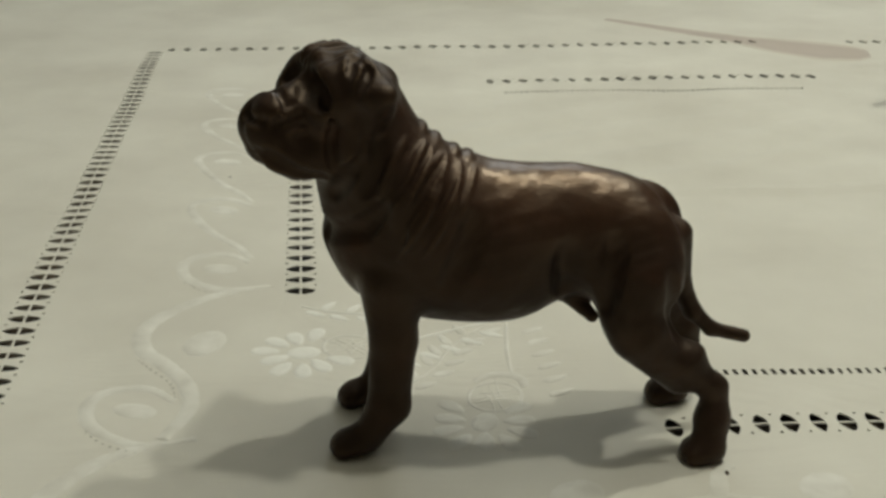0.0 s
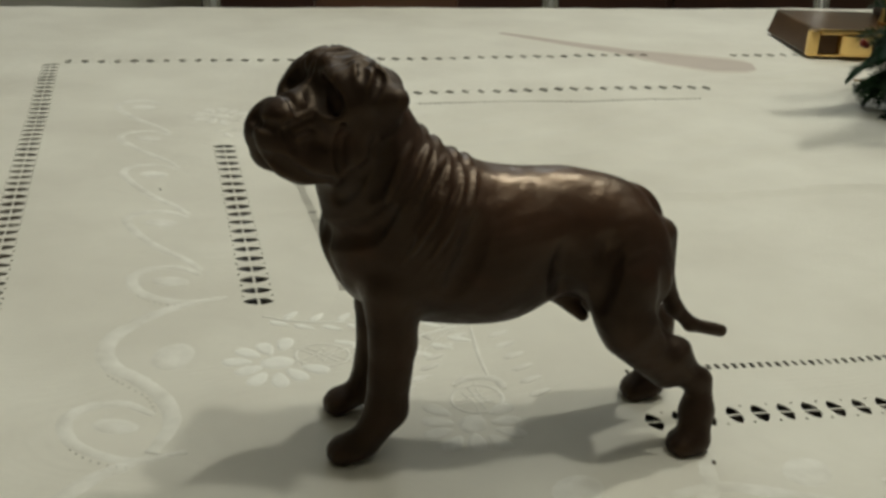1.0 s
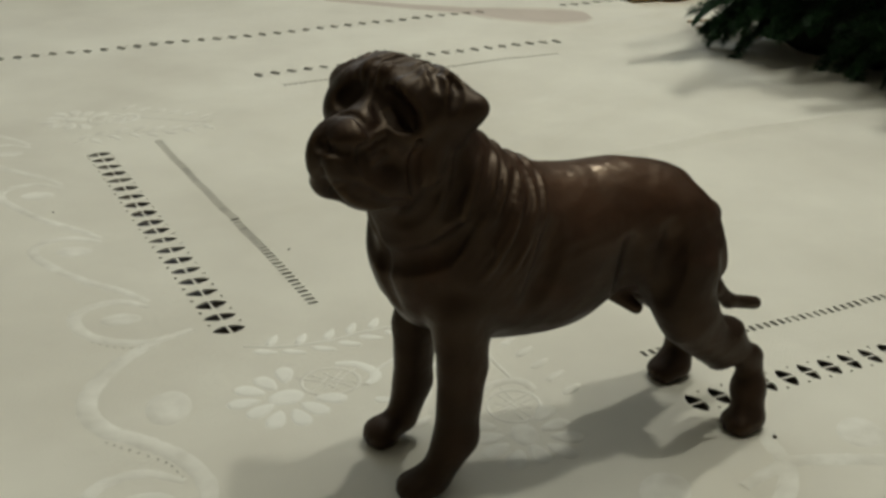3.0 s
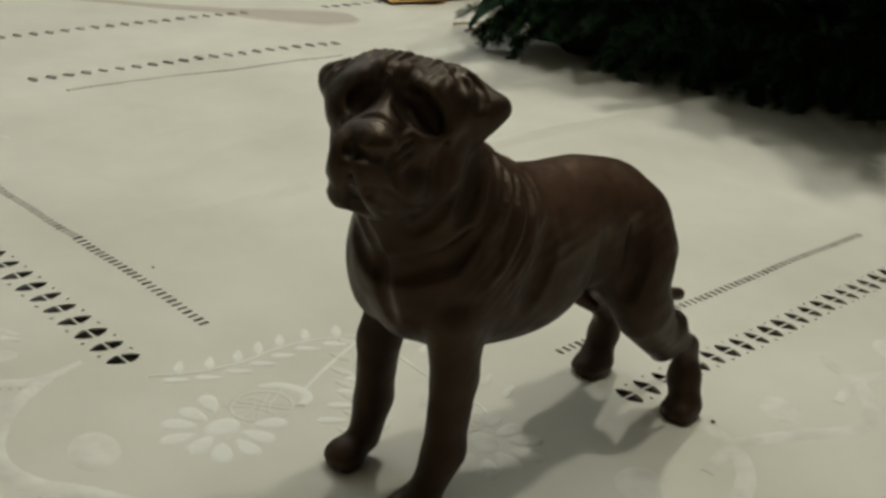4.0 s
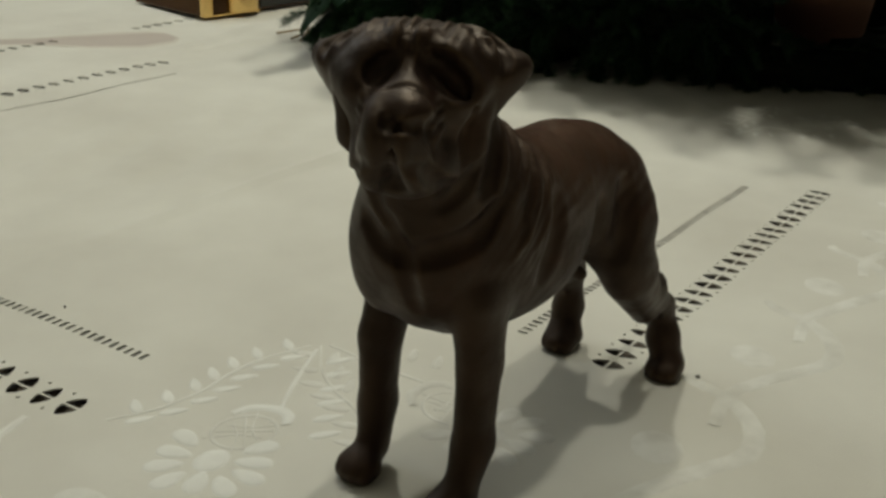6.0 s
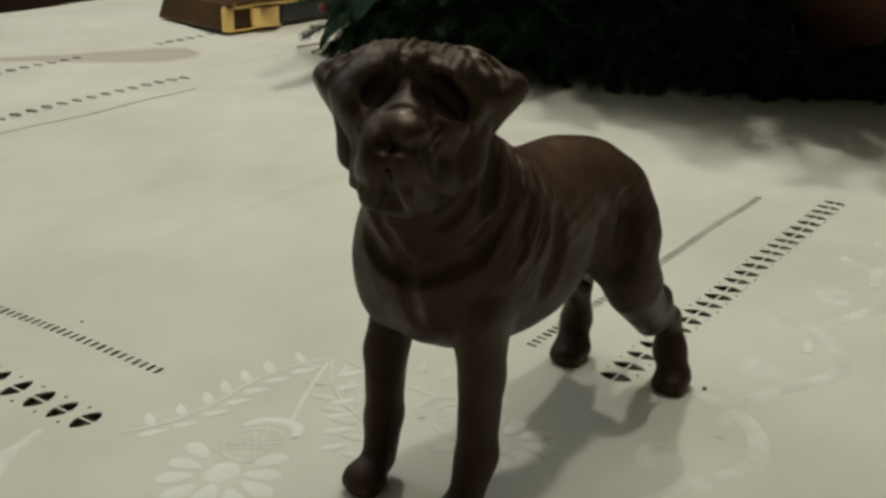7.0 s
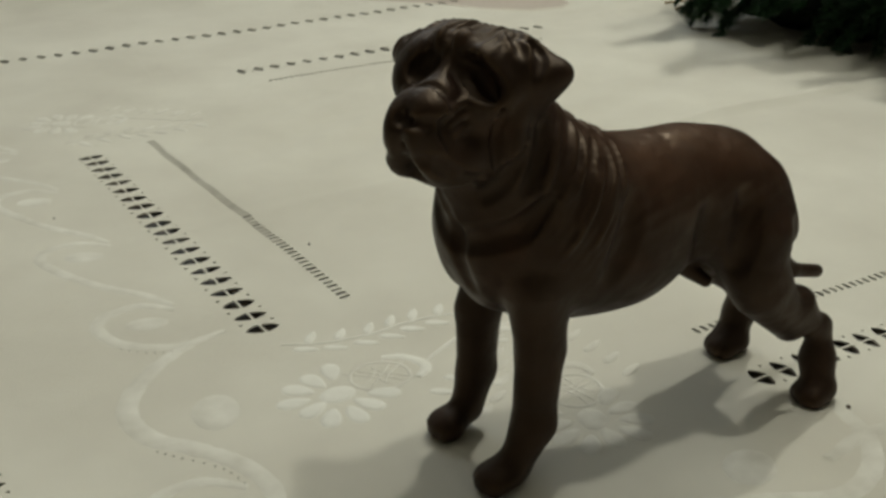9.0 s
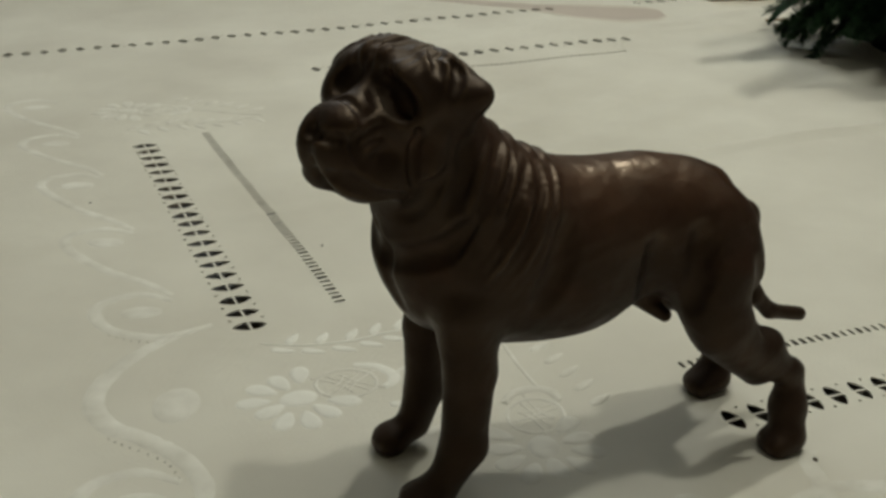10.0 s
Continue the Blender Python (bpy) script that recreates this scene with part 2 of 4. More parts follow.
def ladder(a, b, width, count, gape=0.31):
    """Drawn-thread work: spindle openings split by a middle thread, and small gaps along both hems."""
    holes, w = [], width / 2
    for k in range(count):
        m, j = (k + 0.5) / count, random.uniform(0.85, 1.15)
        half = gape * j / count
        for side in (1, -1):
            tip = w * random.uniform(0.90, 1.0)
            lean = random.uniform(-0.12, 0.12) * half
            pts = [(m - half * 0.92, 0.0005), (m + half * 0.92, 0.0005), (m + half, w * 0.20), (m + half * 0.60 + lean, w * 0.68), (m + half * 0.10 + lean, tip), (m - half * 0.10 + lean, tip), (m - half * 0.60 + lean, w * 0.68), (m - half, w * 0.20)]
            holes.append([along(a, b, u, v * side) for u, v in pts])
            g = (k + 1.0) / count
            if k < count - 1:
                holes.append([along(a, b, u, v * side) for u, v in ((g - 0.07 / count, w), (g + 0.07 / count, w), (g + 0.02 / count, w * 0.80), (g - 0.02 / count, w * 0.80))])
    return holes


def hemstitch(a, b, width, count):
    """A narrow row of slits."""
    holes = []
    for k in range(count):
        m, s = (k + 0.5) / count, 0.22 * random.uniform(0.8, 1.2) / count
        holes.append([along(a, b, u, v) for u, v in ((m - s, -width / 2), (m + s, -width / 2), (m + s, width / 2), (m - s, width / 2))])
    return holes


def openings():
    rows = ladder((-0.0682, 0.4921), (-0.0935, 0.7556), 0.0155, 20, 0.27)
    rows += hemstitch((-0.0265, 0.5095), (-0.0546, 0.7634), 0.0050, 62)
    rows += ladder((0.0830, 0.3706), (0.3751, 0.3953), 0.0145, 25, 0.28)
    rows += hemstitch((0.0884, 0.4132), (0.3491, 0.4325), 0.0046, 62)
    rows += ladder((0.0386, 0.9004), (0.3209, 0.9246), 0.0125, 21, 0.27)
    rows += hemstitch((0.0538, 0.8630), (0.2966, 0.8855), 0.0043, 60)
    rows += ladder((-0.2382, 0.9980), (0.4680, 1.0686), 0.0125, 52, 0.27)
    rows += ladder((-0.1615, 0.1650), (-0.2448, 0.9937), 0.0155, 71, 0.28)
    return rows


def pink_patch(grow):
    """The outline of the long pinkish patch, which widens towards one end."""
    axis = [Vector(p) for p in ((0.1751, 1.1505), (0.2288, 1.1108), (0.2836, 1.0645), (0.3220, 1.0340), (0.3560, 1.0195), (0.3840, 1.0120), (0.3940, 1.0100))]
    left, right = [], []
    for i, p in enumerate(axis):
        d = (axis[min(i + 1, 6)] - axis[max(i - 1, 0)]).normalized()
        w = (0.0035, 0.007, 0.011, 0.023, 0.027, 0.021, 0.011)[i] * (1 + grow) + 0.002 * grow
        left.append((p.x - d.y * w, p.y + d.x * w))
        right.append((p.x + d.y * w, p.y - d.x * w))
    return right + left[::-1]


def tablecloth():
    from mathutils.geometry import delaunay_2d_cdt
    # no gaps are cut within this stretch of the pinkish patch
    holes = [h for h in openings() if not (0.299 < h[0][0] < 0.385 and 1.02 < h[0][1] < 1.08)]
    xs = [*np.arange(TX0 - 0.20, -0.30, 0.025), *np.arange(-0.30, 0.72, 0.0045), *np.arange(0.72, TX1 + 0.2, 0.025)]
    ys = [*np.arange(TY0 - 0.20, 0.24, 0.025), *np.arange(0.24, TY1 - 0.002, 0.0045), *[TY1 + d for d in (0, 0.003, 0.006, 0.009, 0.013, 0.018)], *np.arange(TY1 + 0.03, TY1 + 0.2, 0.02)]
    points = [Vector(skewed(x, y)) for x in xs for y in ys]
    polys = []
    for h in [*holes, pink_patch(0.0), pink_patch(0.35)]:
        if sum(p[0] * q[1] - q[0] * p[1] for p, q in zip(h, h[1:] + h[:1])) < 0:
            h = h[::-1]
        polys.append(list(range(len(points), len(points) + len(h))))
        points += [Vector(p) for p in h]
    verts, _, faces, _, _, origin = delaunay_2d_cdt(points, [], polys, 0, 1e-6)
    kept = [(f, o) for f, o in zip(faces, origin) if all(i >= len(holes) for i in o)]
    me = raw_mesh("tablecloth", [drape(v.x, v.y) for v in verts], [f for f, _ in kept], CLOTH)
    me.materials.append(PINK_COTTON)
    me.materials.append(PINK_RIM)
    me.polygons.foreach_set("material_index", [1 if len(holes) in o else 2 if len(holes) + 1 in o else 0 for _, o in kept])
    return me


cloth = new("tablecloth", tablecloth())
tagged(cloth, "white cotton tablecloth with drawn-thread ladders and raised embroidery", "tablecloth")
thick = cloth.modifiers.new("thickness", "SOLIDIFY")
thick.thickness, thick.offset = 0.0006, -1.0
split = cloth.modifiers.new("crisp_edges", "EDGE_SPLIT")
split.split_angle = radians(35)

# ---------------------------------------------------------------- embroidery
def smooth_line(points, steps=8):
    """A soft curve through the points."""
    pts = [Vector(p) for p in points]
    pts = [2 * pts[0] - pts[1], *pts, 2 * pts[-1] - pts[-2]]
    out = []
    for a, b, c, d in zip(pts, pts[1:], pts[2:], pts[3:]):
        for k in range(steps):
            s = k / steps
            out.append(0.5 * (2 * b + (c - a) * s + (2 * a - 5 * b + 4 * c - d) * s * s + (3 * b - a - 3 * c + d) * s ** 3))
    return out + [pts[-2]]


def ribbon(points, width, height=0.0004, taper=0.3, wobble=0.0):
    """A raised stitched line on the cloth."""
    line, bm, rows = smooth_line(points), bmesh.new(), []
    for i, p in enumerate(line):
        d = (line[min(i + 1, len(line) - 1)] - line[max(i - 1, 0)]).normalized()
        s = i / (len(line) - 1)
        w = width / 2 * (taper + (1 - taper) * math.sin(math.pi * min(max(s, 0.04), 0.96)) ** 0.5) * (1 + wobble * noise.noise((i * 0.9, 3.1, 0)))
        row = []
        for k, lift in ((-1, -0.0008), (-0.6, 0.8), (0, 1), (0.6, 0.8), (1, -0.0008)):
            x, y = p.x - d.y * w * k, p.y + d.x * w * k
            row.append(bm.verts.new((x, y, lie(x, y) + (height * lift if lift > 0 else -0.0004))))
        rows.append(row)
    for a, b in zip(rows, rows[1:]):
        for k in range(4):
            bm.faces.new((a[k], b[k], b[k + 1], a[k + 1]))
    return bm


def pad(x, y, length, width, angle, height=0.00038, point=0.0):
    """A padded satin-stitch oval or leaf on the cloth."""
    bm, rings = bmesh.new(), []
    ca, sa = math.cos(angle), math.sin(angle)
    for r, lift in ((1.0, -0.3), (0.9, 0.55), (0.55, 0.95)):
        ring = []
        for k in range(16):
            a = 2 * math.pi * k / 16
            u, v = math.cos(a) * length / 2 * r, math.sin(a) * width / 2 * r * (1 - point * math.cos(a))
            px, py = x + u * ca - v * sa, y + u * sa + v * ca
            ring.append(bm.verts.new((px, py, lie(px, py) + height * lift)))
        rings.append(ring)
    for a, b in zip(rings, rings[1:]):
        for k in range(16):
            bm.faces.new((a[k], a[(k + 1) % 16], b[(k + 1) % 16], b[k]))
    bm.faces.new(rings[-1])
    return bm


def motif(at, yarn=THREAD):
    """One embroidered corner: flower, netted oval, crescent, stem, leafy branch. at(x, y) maps the corner's plan onto the cloth."""
    def turn(x, y, angle):
        (x0, y0), (x1, y1) = at(x, y), at(x + 0.001 * math.cos(angle), y + 0.001 * math.sin(angle))
        return math.atan2(y1 - y0, x1 - x0)

    def put(name, x, y, length, width, angle, point=0.0):
        part(name, pad(*at(x, y), length, width, turn(x, y, angle), point=point), yarn, cloth, smooth=True)

    def draw(name, pts, width, taper=0.5):
        fine = name in ("net_thread", "net_rim")
        part(name, ribbon([at(*p) for p in pts], width, 0.00022 if fine else 0.0004, taper), LACE if fine else yarn, cloth, smooth=True)

    put("flower_heart", 0, 0, 0.0155, 0.0115, 0.2)
    for k in range(11):
        a = 2 * math.pi * k / 11 + 2.5
        if not 0.1 < (a % (2 * math.pi)) < 1.0:
            r = 0.0155 + 0.002 * math.sin(k * 2.3)
            put("petal", r * math.cos(a), r * math.sin(a), 0.0138, 0.0078, a, -0.30)
    # the netted oval
    oval = [(0.020 + 0.012 * math.cos(a), 0.006 + 0.0105 * math.sin(a)) for a in np.linspace(0, 2 * math.pi, 13)]
    draw("net_rim", oval, 0.0022, 1.0)
    for k in (-0.006, 0, 0.006):
        draw("net_thread", [(0.020 + k - 0.007, 0.006 - 0.007), (0.020 + k * 0.6, 0.006), (0.020 + k + 0.007, 0.006 + 0.007)], 0.0010, 0.8)
        draw("net_thread", [(0.020 + k - 0.007, 0.006 + 0.007), (0.020 + k * 0.6, 0.0065), (0.020 + k + 0.007, 0.006 - 0.007)], 0.0010, 0.8)
    draw("crescent", [(0.026, 0.019), (0.034, 0.0165), (0.039, 0.009), (0.038, 0.003), (0.033, -0.001)], 0.0065)
    draw("stem", [(0.039, 0.008), (0.058, 0.020), (0.084, 0.034)], 0.0026, 0.6)
    branch = [(-0.006, 0.048), (0.011, 0.041), (0.030, 0.040), (0.046, 0.043), (0.064, 0.043), (0.085, 0.038)]
    draw("branch", branch, 0.0020, 0.6)
    for k, p in enumerate(smooth_line(branch, 3)[1:15]):
        side = 1 if k % 2 else -1
        put("leaf", p.x + 0.002, p.y + side * 0.0062, 0.0115, 0.0045, 0.25 + side * 0.75, 0.3)
    for k in range(6):
        s = k / 5
        put("leaf", 0.037 + 0.046 * s, -0.016 + 0.036 * s, 0.0125, 0.0045, -0.55 + 0.1 * s, 0.3)


def stitched(name, points, width, taper=0.5, wobble=0.25, height=0.00029):
    part(name, ribbon(points, width, height, taper, wobble), LACE, cloth, smooth=True)


def eyelets(points, pitch=0.0032):
    """A row of tiny raised dots beside a stitched line, grey for the dark of punched holes."""
    line = smooth_line(points, 12)
    run, last = 0.0, line[0]
    for p in line[1:]:
        run += (p - last).length
        last = p
        if run > pitch:
            run = 0.0
            bm = bmesh.new()
            bmesh.ops.create_cone(bm, cap_ends=True, segments=7, radius1=0.00045, radius2=0.0003, depth=0.0003, matrix=pose(p.x, p.y, lie(p.x, p.y) + 0.0002))
            part("eyelet", bm, SHADE_THREAD, cloth)


def scroll(at, runs_on=False):
    """One length of the scrolling stem: an open curl with its padded heart, then the S that runs on to the next. at(x, y) lays it on the cloth."""
    curl = [at(*p) for p in ((-0.098, 0.531), (-0.111, 0.541), (-0.126, 0.538), (-0.1315, 0.527), (-0.125, 0.509), (-0.105, 0.4975), (-0.084, 0.503))]
    if runs_on:
        curl = curl[:5] + [at(*p) for p in ((-0.112, 0.487), (-0.096, 0.468), (-0.087, 0.4535))]
    stitched("scroll", curl, 0.0085, 0.35, height=0.00012 if runs_on else 0.00026)
    (x, y), (x2, y2) = at(-0.112, 0.523), at(-0.104, 0.521)
    part("padded_oval", pad(x, y, 0.019, 0.012, math.atan2(y2 - y, x2 - x), 0.0003), LACE, cloth, smooth=True)
    if not runs_on:
        eyelets([at(*p) for p in ((-0.129, 0.508), (-0.118, 0.4975), (-0.105, 0.492))])


def stem(at):
    stitched("stem", [at(*p) for p in ((-0.100, 0.497), (-0.118, 0.484), (-0.131, 0.466), (-0.135, 0.449), (-0.130, 0.4325), (-0.120, 0.422), (-0.107, 0.404), (-0.102, 0.384), (-0.108, 0.362))], 0.0115, 0.45)
    (x, y), (x2, y2) = at(-0.1055, 0.441), at(-0.102, 0.455)
    part("padded_oval", pad(x, y, 0.027, 0.0185, math.atan2(y2 - y, x2 - x), 0.00034), LACE, cloth, smooth=True)
    eyelets([at(*p) for p in ((-0.133, 0.427), (-0.124, 0.4165), (-0.113, 0.404), (-0.109, 0.392))])


# the four corners share one drawing, mirrored
motif(lambda x, y: (-0.061 + x, 0.4325 + y))
motif(lambda x, y: (-0.098 + x, 0.826 - y), LACE)
motif(lambda x, y: (0.540 - x, 0.455 + y), LACE)
# and once more beside it, turned by 59 degrees
motif(lambda x, y: (0.0205 + 0.515 * (x - 0.020) - 0.857 * (y - 0.006), 0.3956 + 0.857 * (x - 0.020) + 0.515 * (y - 0.006)), LACE)
# the stem that runs on beside the long ladder, and round the corner beside the near one
def beside_long(k):
    return lambda x, y: (x - 0.0108 * k, y + 0.0825 * k)


for k in range(5):
    scroll(beside_long(k), k > 0)
stem(beside_long(0))
scroll(lambda x, y: (x - 0.011, y - 0.1405))
stem(lambda x, y: (x - 0.008, y - 0.138))
near = [(0.104, 0.345), (0.099, 0.3386), (0.0945, 0.322), (0.081, 0.3065), (0.0625, 0.300), (0.044, 0.306), (0.0245, 0.3135), (0.006, 0.3185), (-0.018, 0.312)]
for k in range(4):
    turned = [(x + 0.0905 * k, y + 0.0055 * k) for x, y in near]
    stitched("stem", turned, 0.0105, 0.45)
    part("padded_oval", pad(0.0455 + 0.0905 * k, 0.3258 + 0.0055 * k, 0.023, 0.0185, 0.75, 0.00034), LACE, cloth, smooth=True)

# ---------------------------------------------------------------- the dog figurine
class Clay:
    """A solid modelled in a field of distances (millimetres), then skinned."""

    def __init__(self, low, high, step):
        self.low, self.step = np.array(low, float), step
        self.axes = [np.arange(a, b, step) for a, b in zip(low, high)]
        self.field = np.full([len(a) for a in self.axes], 50.0, np.float32)

    def window(self, low, high):
        cut = tuple(slice(max(0, int((a - o) / self.step)), max(1, int((b - o) / self.step) + 2)) for a, b, o in zip(low, high, self.low))
        grid = np.meshgrid(*[a[c] for a, c in zip(self.axes, cut)], indexing="ij", sparse=True)
        return cut, grid

    def join(self, cut, d, blend, carve):
        f = self.field[cut]
        if carve:
            h = np.clip(0.5 - 0.5 * (f + d) / blend, 0, 1)
            self.field[cut] = f * (1 - h) - d * h + blend * h * (1 - h)
        else:
            h = np.clip(0.5 + 0.5 * (f - d) / blend, 0, 1)
            self.field[cut] = f * (1 - h) + d * h - blend * h * (1 - h)

    def egg(self, centre, radii, blend=6.0, yaw=0.0, pitch=0.0, carve=False):
        """An ellipsoid, turned about the upright (yaw) and nodded (pitch)."""
        c, r = np.array(centre, float), np.array(radii, float)
        reach = r.max() + blend + 4
        cut, (x, y, z) = self.window(c - reach, c + reach)
        x, y, z = x - c[0], y - c[1], z - c[2]
        cy, sy, cp, sp = math.cos(yaw), math.sin(yaw), math.cos(pitch), math.sin(pitch)
        x, y = x * cy + y * sy, y * cy - x * sy
        x, z = x * cp + z * sp, z * cp - x * sp
        k0 = np.sqrt((x / r[0]) ** 2 + (y / r[1]) ** 2 + (z / r[2]) ** 2)
        k1 = np.sqrt((x / r[0] ** 2) ** 2 + (y / r[1] ** 2) ** 2 + (z / r[2] ** 2) ** 2)
        self.join(cut, k0 * (k0 - 1) / np.maximum(k1, 1e-6), blend, carve)

    def limb(self, a, b, ra, rb, blend=5.0, flat=1.0, carve=False):
        """A tapered bar, round or flattened from side to side."""
        a, b = np.array(a, float), np.array(b, float)
        reach = max(ra, rb) + blend + 4
        cut, (x, y, z) = self.window(np.minimum(a, b) - reach, np.maximum(a, b) + reach)
        d = b - a
        h = np.clip(((x - a[0]) * d[0] + (y - a[1]) * d[1] + (z - a[2]) * d[2]) / (d @ d), 0, 1)
        dist = np.sqrt((x - a[0] - h * d[0]) ** 2 + (flat * (y - a[1] - h * d[1])) ** 2 + (z - a[2] - h * d[2]) ** 2) - (ra + (rb - ra) * h)
        self.join(cut, dist, blend, carve)

    def furrow(self, centre, reach, normal, pitch, depth, bend=0.0):
        """Parallel skin folds that fade out round a centre."""
        c, n = np.array(centre, float), np.array(normal, float)
        cut, (x, y, z) = self.window(c - np.array(reach) * 1.6, c + np.array(reach) * 1.6)
        mask = np.exp(-((x - c[0]) / reach[0]) ** 2 - ((y - c[1]) / reach[1]) ** 2 - ((z - c[2]) / reach[2]) ** 2)
        phase = ((x - c[0]) * n[0] + (y - c[1]) * n[1] + (z - c[2]) * n[2]) / pitch + bend * np.sin(z / 9.0) + bend * np.sin(y / 7.0)
        self.field[cut] += depth * mask * np.sin(2 * math.pi * phase)

    def value(self, p):
        """The distance at a point, and the way out of the solid there."""
        q = (np.array(p, float) - self.low) / self.step
        i = np.clip(q.astype(int), 1, np.array(self.field.shape) - 3)
        g, cube = q - i, self.field[i[0]:i[0] + 2, i[1]:i[1] + 2, i[2]:i[2] + 2].astype(float)
        wx, wy, wz = (np.array((1 - k, k)) for k in g)
        d = np.einsum("ijk,i,j,k", cube, wx, wy, wz)
        n = np.array((np.einsum("jk,j,k", cube[1] - cube[0], wy, wz), np.einsum("ik,i,k", cube[:, 1] - cube[:, 0], wx, wz), np.einsum("ij,i,j", cube[:, :, 1] - cube[:, :, 0], wx, wy)))
        return d, n / max(np.linalg.norm(n), 1e-6)

    def fold(self, points, radius, proud, blend=1.6):
        """A ridge (proud above 0) or a groove (below 0) that follows the skin along a soft line, thinner at its ends."""
        pts = [np.array(p, float) for p in points]
        pts = [2 * pts[0] - pts[1], *pts, 2 * pts[-1] - pts[-2]]
        line = []
        for a, b, c, d in zip(pts, pts[1:], pts[2:], pts[3:]):
            for k in range(5):
                s = k / 5
                line.append(0.5 * (2 * b + (c - a) * s + (2 * a - 5 * b + 4 * c - d) * s * s + (3 * b - a - 3 * c + d) * s ** 3))
        line.append(pts[-2])
        spine = []
        for i, p in enumerate(line):
            for _ in range(4):
                d, n = self.value(p)
                p = p - n * np.clip(d, -2, 2)
            fade = min(1.0, 0.25 + 1.5 * min(i, len(line) - 1 - i) / (len(line) - 1) * 2)
            r, h = radius * (0.6 + 0.4 * fade), abs(proud) * fade
            spine.append((p - n * (r - h) if proud > 0 else p + n * (r - h), r))
        for (p, r), (q, t) in zip(spine, spine[1:]):
            self.limb(p, q, r, t, blend, 1.0, proud < 0)

    def skin(self):
        f = self.field
        n = np.array(f.shape) - 1
        corners = {(i, j, k): f[i:i + n[0], j:j + n[1], k:k + n[2]] for i in (0, 1) for j in (0, 1) for k in (0, 1)}
        signs = sum((c < 0).astype(np.int8) for c in corners.values())
        cells = np.argwhere((signs > 0) & (signs < 8))
        index = np.full(n, -1, np.int64)
        index[tuple(cells.T)] = np.arange(len(cells))
        total, hits = np.zeros((len(cells), 3)), np.zeros(len(cells))
        for a in corners:
            for axis in range(3):
                if a[axis]:
                    continue
                b = tuple(1 if i == axis else v for i, v in enumerate(a))
                fa, fb = corners[a][tuple(cells.T)].astype(float), corners[b][tuple(cells.T)].astype(float)
                cross = (fa < 0) != (fb < 0)
                s = np.where(cross, fa / np.where(cross, fa - fb, 1), 0)
                total += cross[:, None] * (np.array(a) + s[:, None] * (np.array(b) - np.array(a)))
                hits += cross
        verts = (cells + total / hits[:, None]) * self.step + self.low
        quads = []
        for axis in range(3):
            u, v = (axis + 1) % 3, (axis + 2) % 3
            lo = [slice(1, None)] * 3
            lo[axis] = slice(0, -1)
            hi = [slice(1, None)] * 3
            hi[axis] = slice(1, None)
            a, b = f[tuple(lo)] < 0, f[tuple(hi)] < 0
            for flip, where in ((False, a & ~b), (True, ~a & b)):
                e = np.argwhere(where)
                e[:, u] += 1
                e[:, v] += 1
                ring = []
                for du, dv in ((-1, -1), (0, -1), (0, 0), (-1, 0)):
                    g = e.copy()
                    g[:, u] += du
                    g[:, v] += dv
                    g = np.minimum(g, n - 1)
                    ring.append(index[tuple(g.T)])
                q = np.stack(ring, 1)
                quads.append(q[:, ::-1] if flip else q)
        quads = np.concatenate(quads)
        return verts, quads[(quads >= 0).all(1)]


